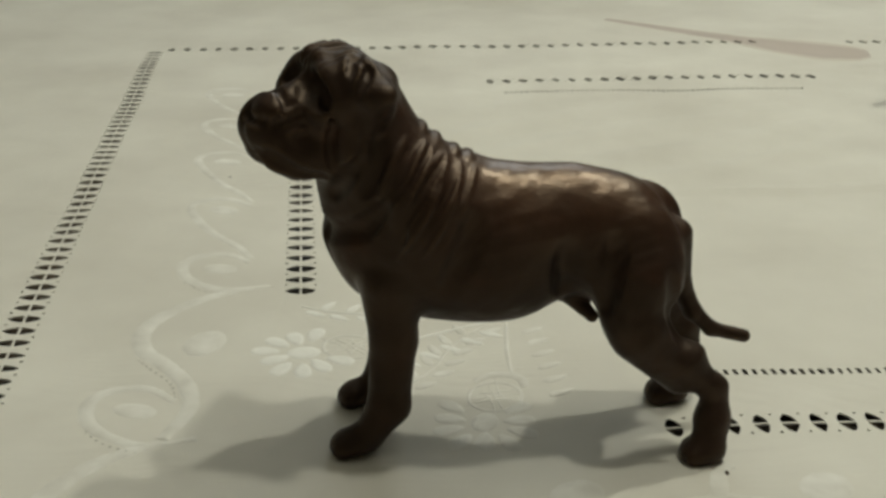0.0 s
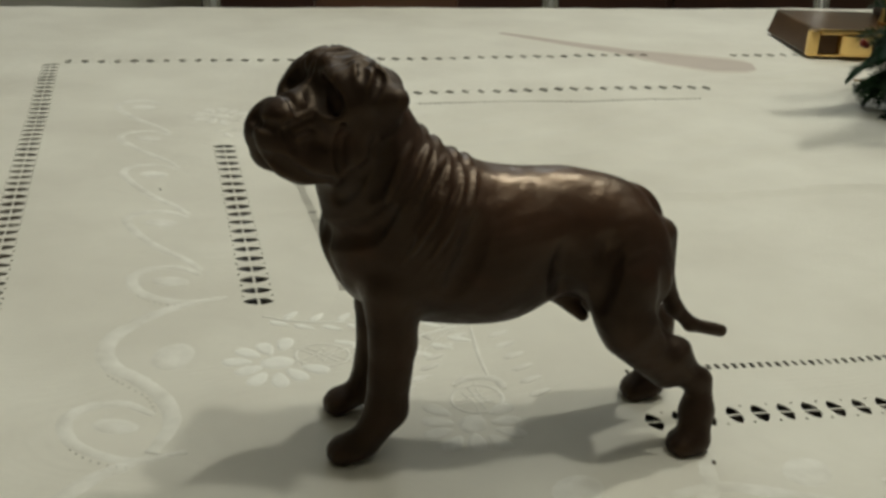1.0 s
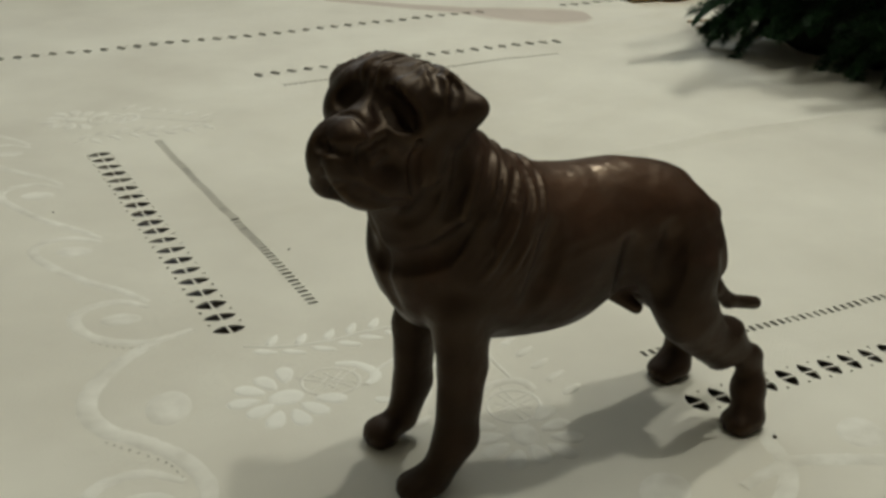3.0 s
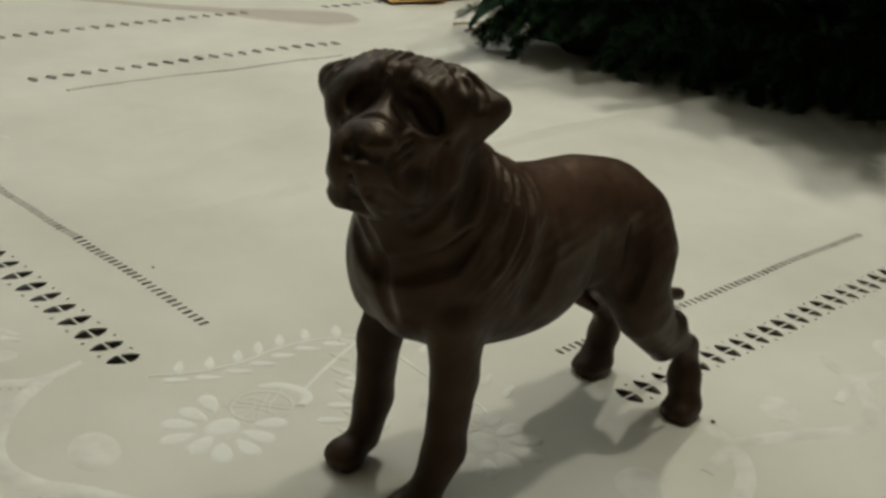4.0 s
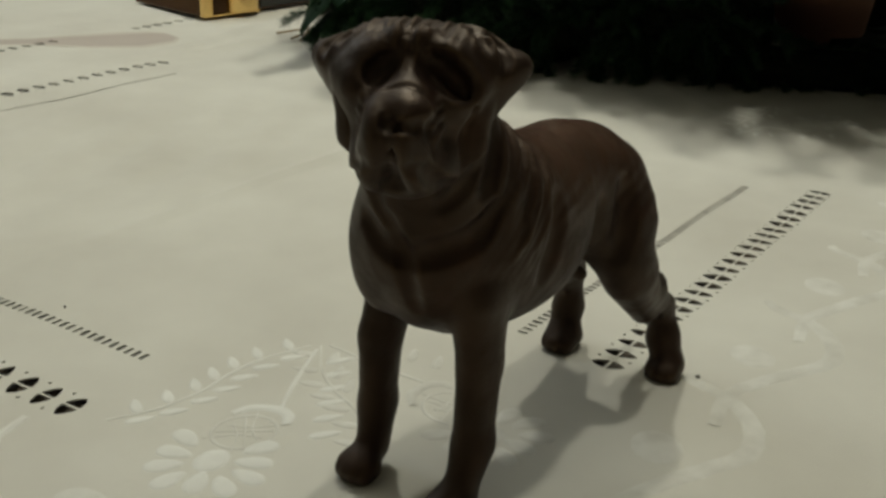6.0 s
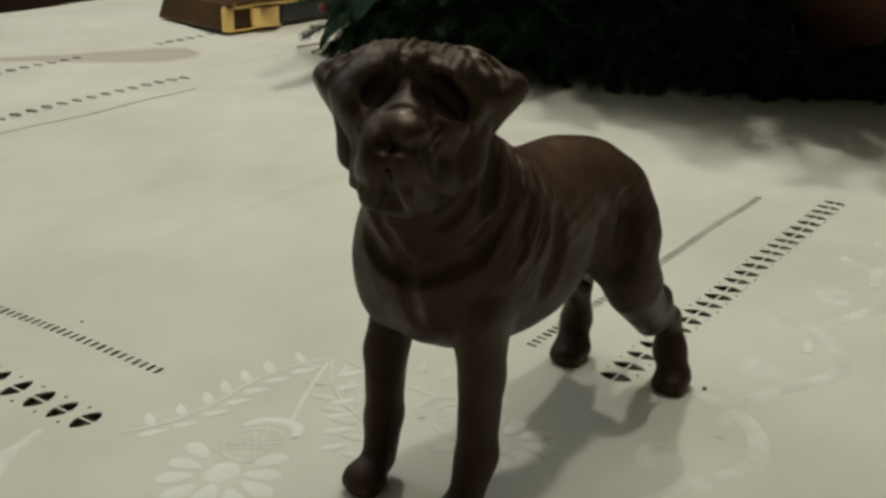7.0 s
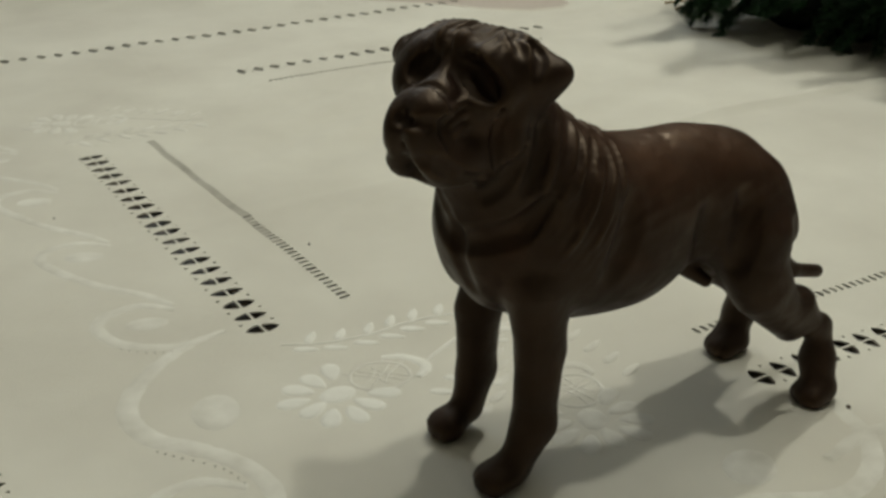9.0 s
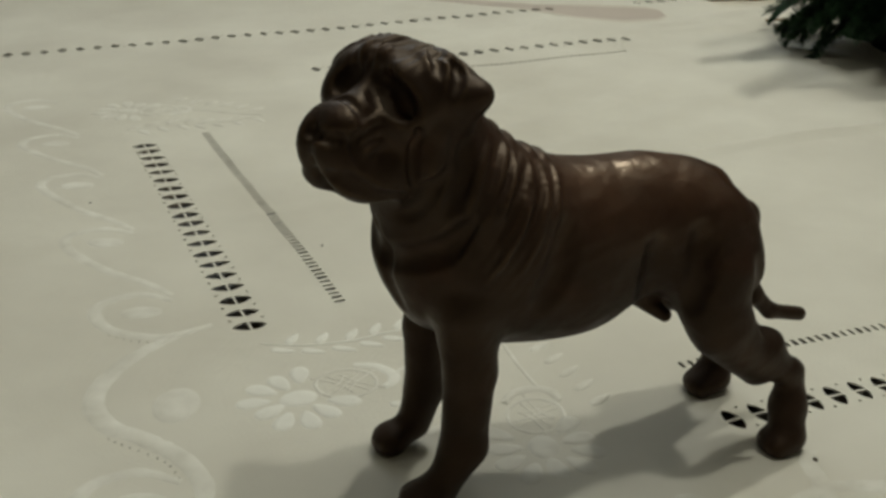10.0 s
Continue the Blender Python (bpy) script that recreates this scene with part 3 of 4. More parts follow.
def dog_figurine():
    c = Clay((-82, -44, -3), (124, 44, 162), 0.65)
    # trunk: rib cage, loin, croup, shoulders, breast
    c.egg((-5.1, 1.4, 77.3), (34.2, 25.1, 29.6), 6)
    c.egg((16, 0.1, 77.1), (32.9, 23.7, 30.4), 8)
    c.egg((41.8, 1.9, 82.4), (26.4, 19.2, 23.9), 8)
    c.egg((59, 1.3, 78.7), (21.7, 19, 24), 6)
    c.egg((-11.9, -13.7, 80.3), (14.9, 9, 21.9), 6, 0, 0.35)
    c.egg((-12, 17, 80), (15, 9, 22), 6, 0, 0.35)
    c.egg((-29.1, -0.3, 78.3), (12.5, 15.5, 20.8), 6)
    c.egg((-30.7, 12.6, 80.4), (11.5, 10.9, 22.2), 5)
    # neck and dewlap
    c.limb((-30.9, -3.3, 115.6), (-8.8, -2.7, 92), 17, 23.5, 8)
    c.limb((-31.2, -0.5, 108.1), (-27.2, 0.3, 85.2), 16.8, 18.9, 7)
    # fore legs
    c.limb((-21, -15.9, 65.9), (-19.8, -16.4, 45.3), 11, 8.5, 4, 1.4)
    c.limb((-19.9, -16.3, 45.3), (-21.7, -16.4, 18.4), 8.6, 7.7, 2.5, 1.4)
    c.limb((-21.5, -16.5, 18.4), (-28.7, -18, 7.4), 7.7, 6.1, 3, 1.2)
    c.egg((-34.4, -18.5, 3.9), (7.3, 7.2, 5.0), 5)
    c.limb((-17.2, 18.2, 66.1), (-22.2, 21.3, 44.6), 11.4, 8.5, 4, 1.4)
    c.limb((-22.2, 21.3, 44.6), (-22.9, 21.7, 19.9), 8.5, 7.2, 2.5, 1.4)
    c.limb((-22.8, 21.7, 19.9), (-28, 19, 7.2), 7.1, 6.1, 3, 1.2)
    c.egg((-35.6, 17.6, 3.9), (5.7, 7.6, 4.7), 5)
    # hind legs
    c.egg((66.9, -8.9, 72.2), (16.4, 10.5, 21.7), 6, 0, -0.15)
    c.limb((68.3, -11.9, 66.9), (65.6, -15.6, 55.6), 14.9, 11.6, 6, 1.2)
    c.limb((69.4, -17, 48.7), (85.2, -15.6, 30.5), 11.7, 7, 4, 1.2)
    c.limb((98.6, -16.9, 26.7), (98.6, -18.1, 14.1), 4.9, 5.4, 5.5, 1.1)
    c.limb((97.9, -18.8, 13.7), (97.1, -21.6, 6.1), 6, 5.8, 5.5)
    c.limb((87.7, -15.1, 36.6), (94.2, -17.1, 29), 7.7, 3.9, 5.5)
    c.egg((95.4, -22.7, 3), (7.0, 5.8, 4.9), 5)
    c.egg((70.2, 11.9, 73.6), (17.3, 10.1, 22.9), 6, 0, -0.15)
    c.limb((69, 15, 66), (66, 18, 53), 15, 12.5, 6, 1.2)
    c.limb((68, 18, 53), (91, 23, 33), 12, 7.5, 4, 1.2)
    c.limb((95, 23.5, 32), (97.5, 23.8, 15.5), 5.8, 5.4, 5.5, 1.1)
    c.limb((95.9, 24.1, 13.8), (92.4, 22.6, 6), 6, 5.8, 5.5)
    c.egg((90.6, 21.2, 4.1), (7.7, 6.8, 4.7), 5)
    # tail and belly
    c.limb((82.5, 0, 80.4), (85.7, 0, 61.1), 6, 3.9, 5)
    c.limb((85.7, 0, 61.1), (91.4, 1, 49.4), 4, 3.3, 2)
    c.limb((91.4, 1, 49.4), (99.2, 1.2, 41.8), 3.3, 2.7, 2)
    c.limb((99.2, 1.1, 41.7), (112.3, 1.9, 38.3), 2.7, 2.6, 2)
    c.limb((43.5, 0.4, 57), (53, -5.9, 49.8), 3.6, 2.2, 4)
    # paws: four toes each
    for x, y in ((-34.1, -18.5), (-33.7, 17.6), (96.0, -22.7), (90.5, 21.2)):
        for t in (-4.6, -1.6, 1.6, 4.6):
            c.egg((x - 6.6 + abs(t) * 0.45, y + t, 2.3), (3.6, 2.2, 3.3), 2.6)
    # head, turned to its left
    turn = math.radians(28)
    fx, fy = -math.cos(turn), -math.sin(turn)

    def at(f, s, u):
        return (-32.7 + f * fx - s * fy, f * fy + s * fx, u)

    def lump(f, s, u, rf, rs, ru, blend=5.0, pitch=0.0, carve=False):
        c.egg(at(f, s, u), (rf, rs, ru), blend, turn, pitch, carve)

    def bar(p, q, rp, rq, blend=4.0, carve=False):
        c.limb(at(*p), at(*q), rp, rq, blend, 1.0, carve)

    lump(-0.1, -0.5, 122.1, 18.1, 18.7, 16.4, 8)
    lump(3.4, -0.6, 132.3, 14.4, 16, 11.1, 9)
    lump(7.6, -0.2, 140.1, 9.3, 12.3, 10.1, 9)
    lump(17, -0.4, 124.3, 12, 12.6, 13, 6)
    lump(4.2, 9.8, 119.1, 14, 9.3, 15.8, 7)
    lump(30.2, 3.5, 124.9, 11.7, 5.3, 10.7, 4)
    lump(27.8, 6, 117.6, 10.3, 4.8, 8.9, 4)
    lump(20.1, 9.9, 113.8, 8.2, 4.3, 6, 5)
    bar((4.7, 12.7, 143.9), (3.9, 23.3, 138.5), 4.4, 3, 8)
    bar((-4.7, 11.9, 138.8), (0, 21.2, 136.1), 3.5, 3, 8)
    bar((9.4, 15.1, 142.5), (7.3, 23.7, 137.7), 4.2, 3.1, 7)
    bar((2.3, 28, 137.9), (4.3, 20.8, 130), 3, 3, 6)
    lump(4, 18.5, 136, 6.4, 4, 9.3, 6)
    bar((15, 3.9, 145.9), (16.4, 11.2, 141.9), 3.6, 3.2, 5)
    bar((16.4, 11.3, 141.7), (13.6, 16.9, 135.1), 3, 3.4, 5)
    lump(15.1, 12.6, 131.9, 7.6, 5.8, 6.2, 7)
    lump(4.3, -9.8, 119.1, 14.1, 9.3, 15.9, 7)
    lump(30.4, -3.4, 124.7, 11.7, 5.2, 10.8, 4)
    lump(28.2, -5.4, 117.5, 10.7, 4.6, 9, 4)
    lump(20, -9.8, 113.7, 8.1, 4.3, 6.1, 5)
    bar((3.9, -11.3, 143.4), (3.5, -22.5, 137.8), 4.3, 3, 8)
    bar((-4.8, -12, 139.2), (-0.5, -21.4, 136.2), 4, 3, 8)
    bar((9.9, -15.1, 142.2), (7.9, -23.5, 137.5), 3.3, 3, 7)
    bar((1.3, -26.9, 137.3), (4.1, -20.7, 130), 3, 3, 6)
    lump(3.7, -18.1, 134.5, 6.7, 4.2, 7.8, 6)
    bar((15, -3.9, 145.8), (15.7, -10.2, 141.2), 3.5, 3, 5)
    bar((15.7, -10.4, 140.5), (13.6, -16.7, 135.2), 3, 3.3, 5)
    lump(16, -12.9, 132.9, 8.1, 5.6, 6.3, 7)
    lump(22.8, 1.1, 109.9, 7, 6.8, 4.6, 5)
    bar((29, 2.8, 132), (14, 1.6, 136.8), 4.8, 5, 5)
    lump(32.6, 3, 131.6, 4.6, 7.2, 3.9, 2.4)
    for s in (-1, 1):
        def skin_fold(points, radius, proud, blend=1.6):
            c.fold([at(f, k * s, u) for f, k, u in points], radius, proud, blend)

        def face_fold(points, radius, proud, blend=1.6):
            # the face sits a little to the left of the skull
            c.fold([at(f, (3 + k if s > 0 else 1.2 - k), u) for f, k, u in points], radius, proud, blend)

        # sockets that droop outwards under heavy brows, the lids a dark slit
        if s > 0:
            face_fold([(20, 3.8, 141.6), (20.5, 7.6, 139.6), (20, 11.2, 136.4), (19, 13.0, 134.0)], 2.8, -1.5, 3.6)
        face_fold([(19, 4.6, 140.8), (19, 8.0, 138.8), (18.5, 11.0, 136.0), (18, 12.6, 133.6)], *((1.7, -1.5, 1.8) if s > 0 else (2.2, -1.0, 2.4)))
        # the deep folds where the ear is set on, lesser ones from the brow back over it
        skin_fold([(7.5, 13.5, 149.5), (9.4, 17.3, 147), (11, 20.2, 143.2)], 1.7, -1.3, 1.2)
        skin_fold([(4.0, 19.8, 147), (7.4, 23.4, 143), (9.8, 24.6, 138)], 1.7, -1.4, 1.2)
        for f, deep in ((5.6, 0.7), (1.6, 0.8), (-2.0, 0.7)):
            skin_fold([(f - 2, 9.5, 150), (f - 0.5, 14.0, 148), (f, 18.4, 144.5), (f * 0.9, 21.4, 141.5)], 1.3, -deep, 1.0)
        for k in (2.0, 5.4, 9.0):
            skin_fold([(3, k * 1.2, 152), (10, k * 1.05, 150.0), (17.0, k * 0.9, 145.5)], 1.2, -0.75, 1.0)
        # muzzle: lip edge, crease behind the flew, cheek folds, crease under the jaw
        for u in (131.5, 128.0, 124.5):
            skin_fold([(23.5, 10.0, u + 1), (27, 9.6, u), (30.5, 8.6, u - 1.5)], 1.1, 0.5, 1.0)
        skin_fold([(32, 7.5, 131), (33.4, 10.5, 126), (31.5, 12, 120)], 1.3, -0.35, 1.5)
        skin_fold([(35.2, 4.6, 119.4), (33.5, 9.4, 115.2), (26, 12.1, 110.2), (17, 13.0, 108.2)], 2.0, -0.9, 2.2)
        skin_fold([(14.2, 14.6, 131), (16.4, 15.2, 123.7), (16.6, 15.0, 117.2), (15.0, 14.6, 111)], 1.3, -1.2, 1.6)
        skin_fold([(9, 18.5, 130), (11.5, 19, 121), (11.4, 18.6, 113)], 2.4, 0.7, 2.5)
        skin_fold([(9.0, 20.5, 115), (11.6, 18.0, 110.5), (12.4, 14.7, 106.0), (12.4, 9.0, 101.4)], 2.4, -0.8, 3.0)
        skin_fold([(2, 20.8, 122), (3, 21, 113), (5, 18.5, 104)], 2.4, -0.5, 3)
    # the nose pad: a crease over it and an undercut below
    c.fold([at(30.5, -3.5, 132.5), at(30.0, 0, 134.8), at(29.8, 3, 135.6), at(30.0, 6, 134.8), at(30.5, 9.5, 132.5)], 1.2, -0.7, 1.2)
    c.fold([at(36.5, -2.0, 128.6), at(37.6, 3, 127.8), at(36.5, 8.0, 128.6)], 1.5, -1.0, 1.4)
    bar((37.8, 2.6, 128.4), (40.5, 1.4, 120.5), 0.7, 0.9, 1.6, True)
    bar((38.5, 0.9, 117.5), (33, 0.4, 111), 1.4, 2.8, 2.0, True)
    # the crease under the dewlap
    throat = [(-22.6, -23.5, 97), (-25.6, -21.9, 92.9), (-29.7, -19.1, 88.9), (-36.6, -14.3, 86.0), (-42.6, -6.4, 84.0), (-44.5, 1.1, 86.5), (-44.5, 7.7, 91.8)]
    c.fold([(x, y, z + 1.0) for x, y, z in throat], 3.0, -0.35, 4.0)
    c.fold([(-43.5, 3, 99), (-46, -3, 92), (-43.5, -6, 80), (-38, -6, 68)], 2.2, -0.7, 2.5)
    # loose skin that fans down from the nape over the shoulder, both sides
    fan = (((-15, -15, 121), (-19, -21.5, 115), (-22.5, -22.8, 107), (-24, -23, 101)),
           ((-8.1, -12.4, 119.3), (-10.9, -17.7, 116.0), (-13.5, -21.0, 111.0), (-18, -23.5, 104)),
           ((-3.1, -11.9, 114.8), (-8.1, -19.7, 111.1), (-12.9, -23.3, 105.6), (-21.5, -24.0, 96.8), (-28, -23, 89)),
           ((-1.1, -10, 114), (-4.3, -21.5, 105.3), (-8.0, -25.4, 98.1), (-12.9, -26.6, 89.3), (-18, -26, 80)),
           ((3.0, -10, 111), (1.3, -20.6, 102.8), (-1.0, -24.0, 98.5), (-5, -26.2, 90.0), (-8, -26.5, 82)),
           ((7.8, -9, 108), (5.3, -20.1, 101.0), (4.1, -22.8, 95.9), (2, -24.5, 87)),
           ((-6, -12, 117), (-9.8, -20.4, 109.5), (-15.5, -23.6, 101.5), (-20, -24.6, 93)),
           ((-2.5, -14, 110.5), (-6.5, -23.5, 102), (-11.5, -25.6, 93), (-15, -26.4, 85)))
    for k, line in enumerate(fan):
        for side in (1, -1):
            c.fold([(x, y * side, z) for x, y, z in line], *((1.5, 0.9, 1.1) if k < 5 else (1.1, 0.5, 1.0)))
    for x in (-12.5, -6.5, 0.8, 5.6):
        c.fold([(x, -6, 117 - 0.45 * (x + 12)), (x + 0.8, 0, 119 - 0.45 * (x + 12)), (x, 6, 117 - 0.45 * (x + 12))], 1.6, 0.5, 1.6)
    # flank and thigh hollows, shoulder blade, tendon lines
    for side in (1, -1):
        c.fold([(40.5, -17.7 * side, 82), (40.2, -17.0 * side, 73.3), (41.5, -14.3 * side, 63)], 4.0, -0.9, 4)
        c.fold([(57, -18.5 * side, 86), (56.6, -20.0 * side, 73.4), (54.6, -19.9 * side, 60)], 3.4, -1.1, 4)
        c.fold([(7, -22.5 * side, 94), (5, -23.5 * side, 84), (0, -23 * side, 70)], 4.0, -0.8, 4)
        c.fold([(76, -19 * side, 72), (79, -19 * side, 60), (84, -20 * side, 47)], 3.0, -0.6, 3)
    c.furrow(at(10, 0, 148), (11, 15, 8), (0.469, -0.883, 0), 2.9, 0.34, 0.12)
    c.furrow((-8, -20, 96), (13, 26, 17), (0.89, 0, -0.45), 3.7, 0.28, 0.5)
    c.furrow((62, -20, 80), (16, 14, 18), (0.9, 0, -0.3), 12, 0.14, 1.3)
    c.furrow((16, -20, 92), (28, 14, 13), (0.95, 0, -0.25), 14, 0.12, 1.3)
    verts, quads = c.skin()
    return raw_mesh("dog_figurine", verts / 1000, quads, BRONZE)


dog = new("dog_figurine", dog_figurine())
dog.location = (0, 0.372, 0.0012)
tagged(dog, "dark bronze-brown standing mastiff dog figurine on the tablecloth", "figurine")

# ---------------------------------------------------------------- greenery
def sprig(seed, length, count, reach):
    """An artificial fir twig along x: a bent stem set all round with needles."""
    r = random.Random(seed)
    verts, faces = [], []

    def spine(s):
        return Vector((length * s, 0.10 * length * math.sin(2.2 * s + seed), -0.25 * length * s * s))

    for k in range(count):
        s = 0.06 + 0.94 * (k + r.random()) / count
        a, lean = r.uniform(0, 2 * math.pi), r.uniform(0.5, 1.1)
        d = Vector((math.cos(lean), math.sin(lean) * math.cos(a), math.sin(lean) * math.sin(a)))
        side = d.cross(Vector((r.random(), r.random(), r.random()))).normalized() * 0.0007
        third = d.cross(side).normalized() * 0.0006
        p, n = spine(s), reach * r.uniform(0.7, 1.15) * (1 - 0.35 * s)
        tip, i = p + d * n + Vector((0, 0, -0.1 * n)), len(verts)
        mid = p + d * n * 0.5 + third * 0.5
        verts += [p - side * 0.6, p + side * 0.6, mid + side, mid - side, tip, p + third]
        faces += [(i, i + 1, i + 2, i + 3), (i + 3, i + 2, i + 4), (i + 1, i + 5, i + 2), (i + 5, i, i + 3), (i + 5, i + 3, i + 2)]
    return raw_mesh("twig", verts, faces, NEEDLE, False)


def greenery():
    g = tagged(new("fir_garland"), "dark green artificial fir garland lying on the tablecloth", "garland")
    g.location, g.rotation_euler, g.scale = (0.934, 0.863, 0), (0, 0, radians(-2.4)), (1.079, 1.079, 1.08)
    twigs = [sprig(k, 0.12, 380, 0.030) for k in range(5)]
    r = random.Random(4)

    def hang(a, rad, z, tip, size, stray=60):
        ob = new("twig", r.choice(twigs))
        ob.parent = g
        ob.matrix_basis = pose(rad * math.cos(a), rad * math.sin(a), z, r.uniform(-25, 25), tip, math.degrees(a) + r.uniform(-stray, stray)) @ Matrix.Scale(size, 4)

    def foot(d):
        """How far the garland's foot lies from the middle of its ring, at d degrees."""
        return float(np.interp(d, (166, 181, 189, 196, 208, 219, 236, 252), (0.46, 0.468, 0.452, 0.436, 0.419, 0.422, 0.464, 0.53)))

    def edge(d):
        """How far the overhanging upper twigs reach."""
        return foot(d) + float(np.interp(d, (176, 183, 188, 194, 199, 205, 209, 213, 219, 224, 230, 250), (0.0, 0.035, 0.046, 0.045, 0.036, 0.056, 0.082, 0.100, 0.130, 0.172, 0.170, 0.13)))

    for k in range(260):
        # set all over the near-black inner roll
        d, b = r.uniform(179, 226), r.uniform(-35, 115)
        full = min(1, 0.45 + (d - 179) / 13)
        hang(math.radians(d), foot(d) - 0.066 + 0.040 * full * math.cos(math.radians(b)), 0.044 + 0.036 * full * math.sin(math.radians(b)), r.uniform(-18, 18) - b * 0.8, 0.42)
    for k in range(120):
        d = r.uniform(222, 256)
        hang(math.radians(d), foot(d) - r.uniform(0.045, 0.15), r.uniform(0.006, 0.018), r.uniform(-6, 6), 0.45)
    for k in range(40):
        hang(math.radians(r.uniform(258, 285)), r.uniform(0.30, 0.46), r.uniform(0.006, 0.014), r.uniform(-6, 6), 0.45)
    for k in range(50):
        d = r.uniform(180, 224)
        hang(math.radians(d), foot(d) - r.uniform(0.11, 0.16), r.uniform(0.08, 0.14), r.uniform(-30, -5), 0.7)
    # behind the pot
    for k in range(60):
        hang(math.radians(r.uniform(205, 300)), r.uniform(0.10, 0.19), r.uniform(0.02, 0.20), r.uniform(-25, 5), 0.8)
    # an unseen tuft standing out at the garland's end, added for its shadow
    for k in range(7):
        hang(math.radians(r.uniform(182.5, 185.5)), r.uniform(0.385, 0.420), r.uniform(0.13, 0.15), r.uniform(-4, 4), r.uniform(0.75, 0.95), 7)
    # the unseen upper tier, added to overhang and shade the lower one and cloth
    for k in range(270):
        d = 185 + 73 * r.random() ** 0.75
        hang(math.radians(d), edge(d) - r.uniform(0.07, 0.17), r.uniform(0.15, 0.21), r.uniform(-6, 8), r.uniform(0.6, 0.95), 30)

    def dark_roll(first, step, count, ring, wide, z, tall):
        """A lumpy bent roll, near black for the shade inside the garland."""
        bm, rows = bmesh.new(), []
        for k in range(count):
            a = math.radians(first + step * k)
            row = []
            for j in range(16):
                b = 2 * math.pi * j / 16
                w = wide(k) * (1 + 0.30 * noise.noise((k * 0.5, j * 0.9, 2 + z * 9)) + 0.15 * noise.noise((k * 1.9, j * 2.1, z)))
                rad = ring(first + step * k) + w * math.cos(b)
                row.append(bm.verts.new((rad * math.cos(a), rad * math.sin(a), z + tall * w * math.sin(b))))
            rows.append(row)
        for p, q in zip(rows, rows[1:]):
            for j in range(16):
                bm.faces.new((p[j], q[j], q[(j + 1) % 16], p[(j + 1) % 16]))
        bm.faces.new(rows[0])
        bm.faces.new(rows[-1][::-1])
        part("core", bm, SHADE_CORE, g, "near-black roll standing for the shade inside the garland", True)

    dark_roll(179, 2.2, 23, lambda d: foot(d) - 0.062, lambda k: 0.050 * min(1, 0.45 + k / 6), 0.044, 0.88)
    dark_roll(222, 2.6, 18, lambda d: foot(d) - 0.024, lambda k: 0.019, 0.014, 0.75)
    dark_roll(218, 2.6, 18, lambda d: foot(d) - 0.085, lambda k: 0.050, 0.006, 0.22)
    dark_roll(186, 3.0, 16, lambda d: 0.26, lambda k: 0.070, 0.090, 1.15)
    dark_roll(196, 4.0, 36, lambda d: 0.10, lambda k: 0.075, 0.110, 1.4)
    dark_roll(266, 3.0, 16, lambda d: 0.295, lambda k: 0.055, 0.060, 1.1)
    dark_roll(258, 3.0, 12, lambda d: 0.36, lambda k: 0.070, 0.006, 0.2)
    dark_roll(268, 2.5, 10, lambda d: 0.25, lambda k: 0.045, 0.012, 0.5)
    dark_roll(246, 3.0, 10, lambda d: 0.335, lambda k: 0.045, 0.006, 0.22)
    dark_roll(244, 3.0, 14, lambda d: 0.395, lambda k: 0.045, 0.008, 0.25)
    # two unseen flat rolls overhead, added to cast the garland's shadow
    dark_roll(205, 2.6, 20, lambda d: edge(d) - 0.185, lambda k: 0.085, 0.190, 0.16)
    dark_roll(192, 3.0, 18, lambda d: 0.25, lambda k: 0.12, 0.280, 0.30)
    return g


garland = greenery()


def pot():
    p = tagged(new("flower_pot"), "plain terracotta flower pot behind the fir garland", "pot")
    bm = lathe([(0.022, 0.0), (0.028, 0.002), (0.032, 0.008), (0.044, 0.050), (0.054, 0.095), (0.058, 0.097), (0.060, 0.122), (0.057, 0.124), (0.051, 0.120), (0.048, 0.09)], 40)
    part("body", bm, TERRACOTTA, p, smooth=True)
    p.location, p.rotation_euler = (0.811, 0.568, 0.004), (radians(-6), radians(-5), 0)
    p.scale = (1.18, 1.18, 1.18)


pot()


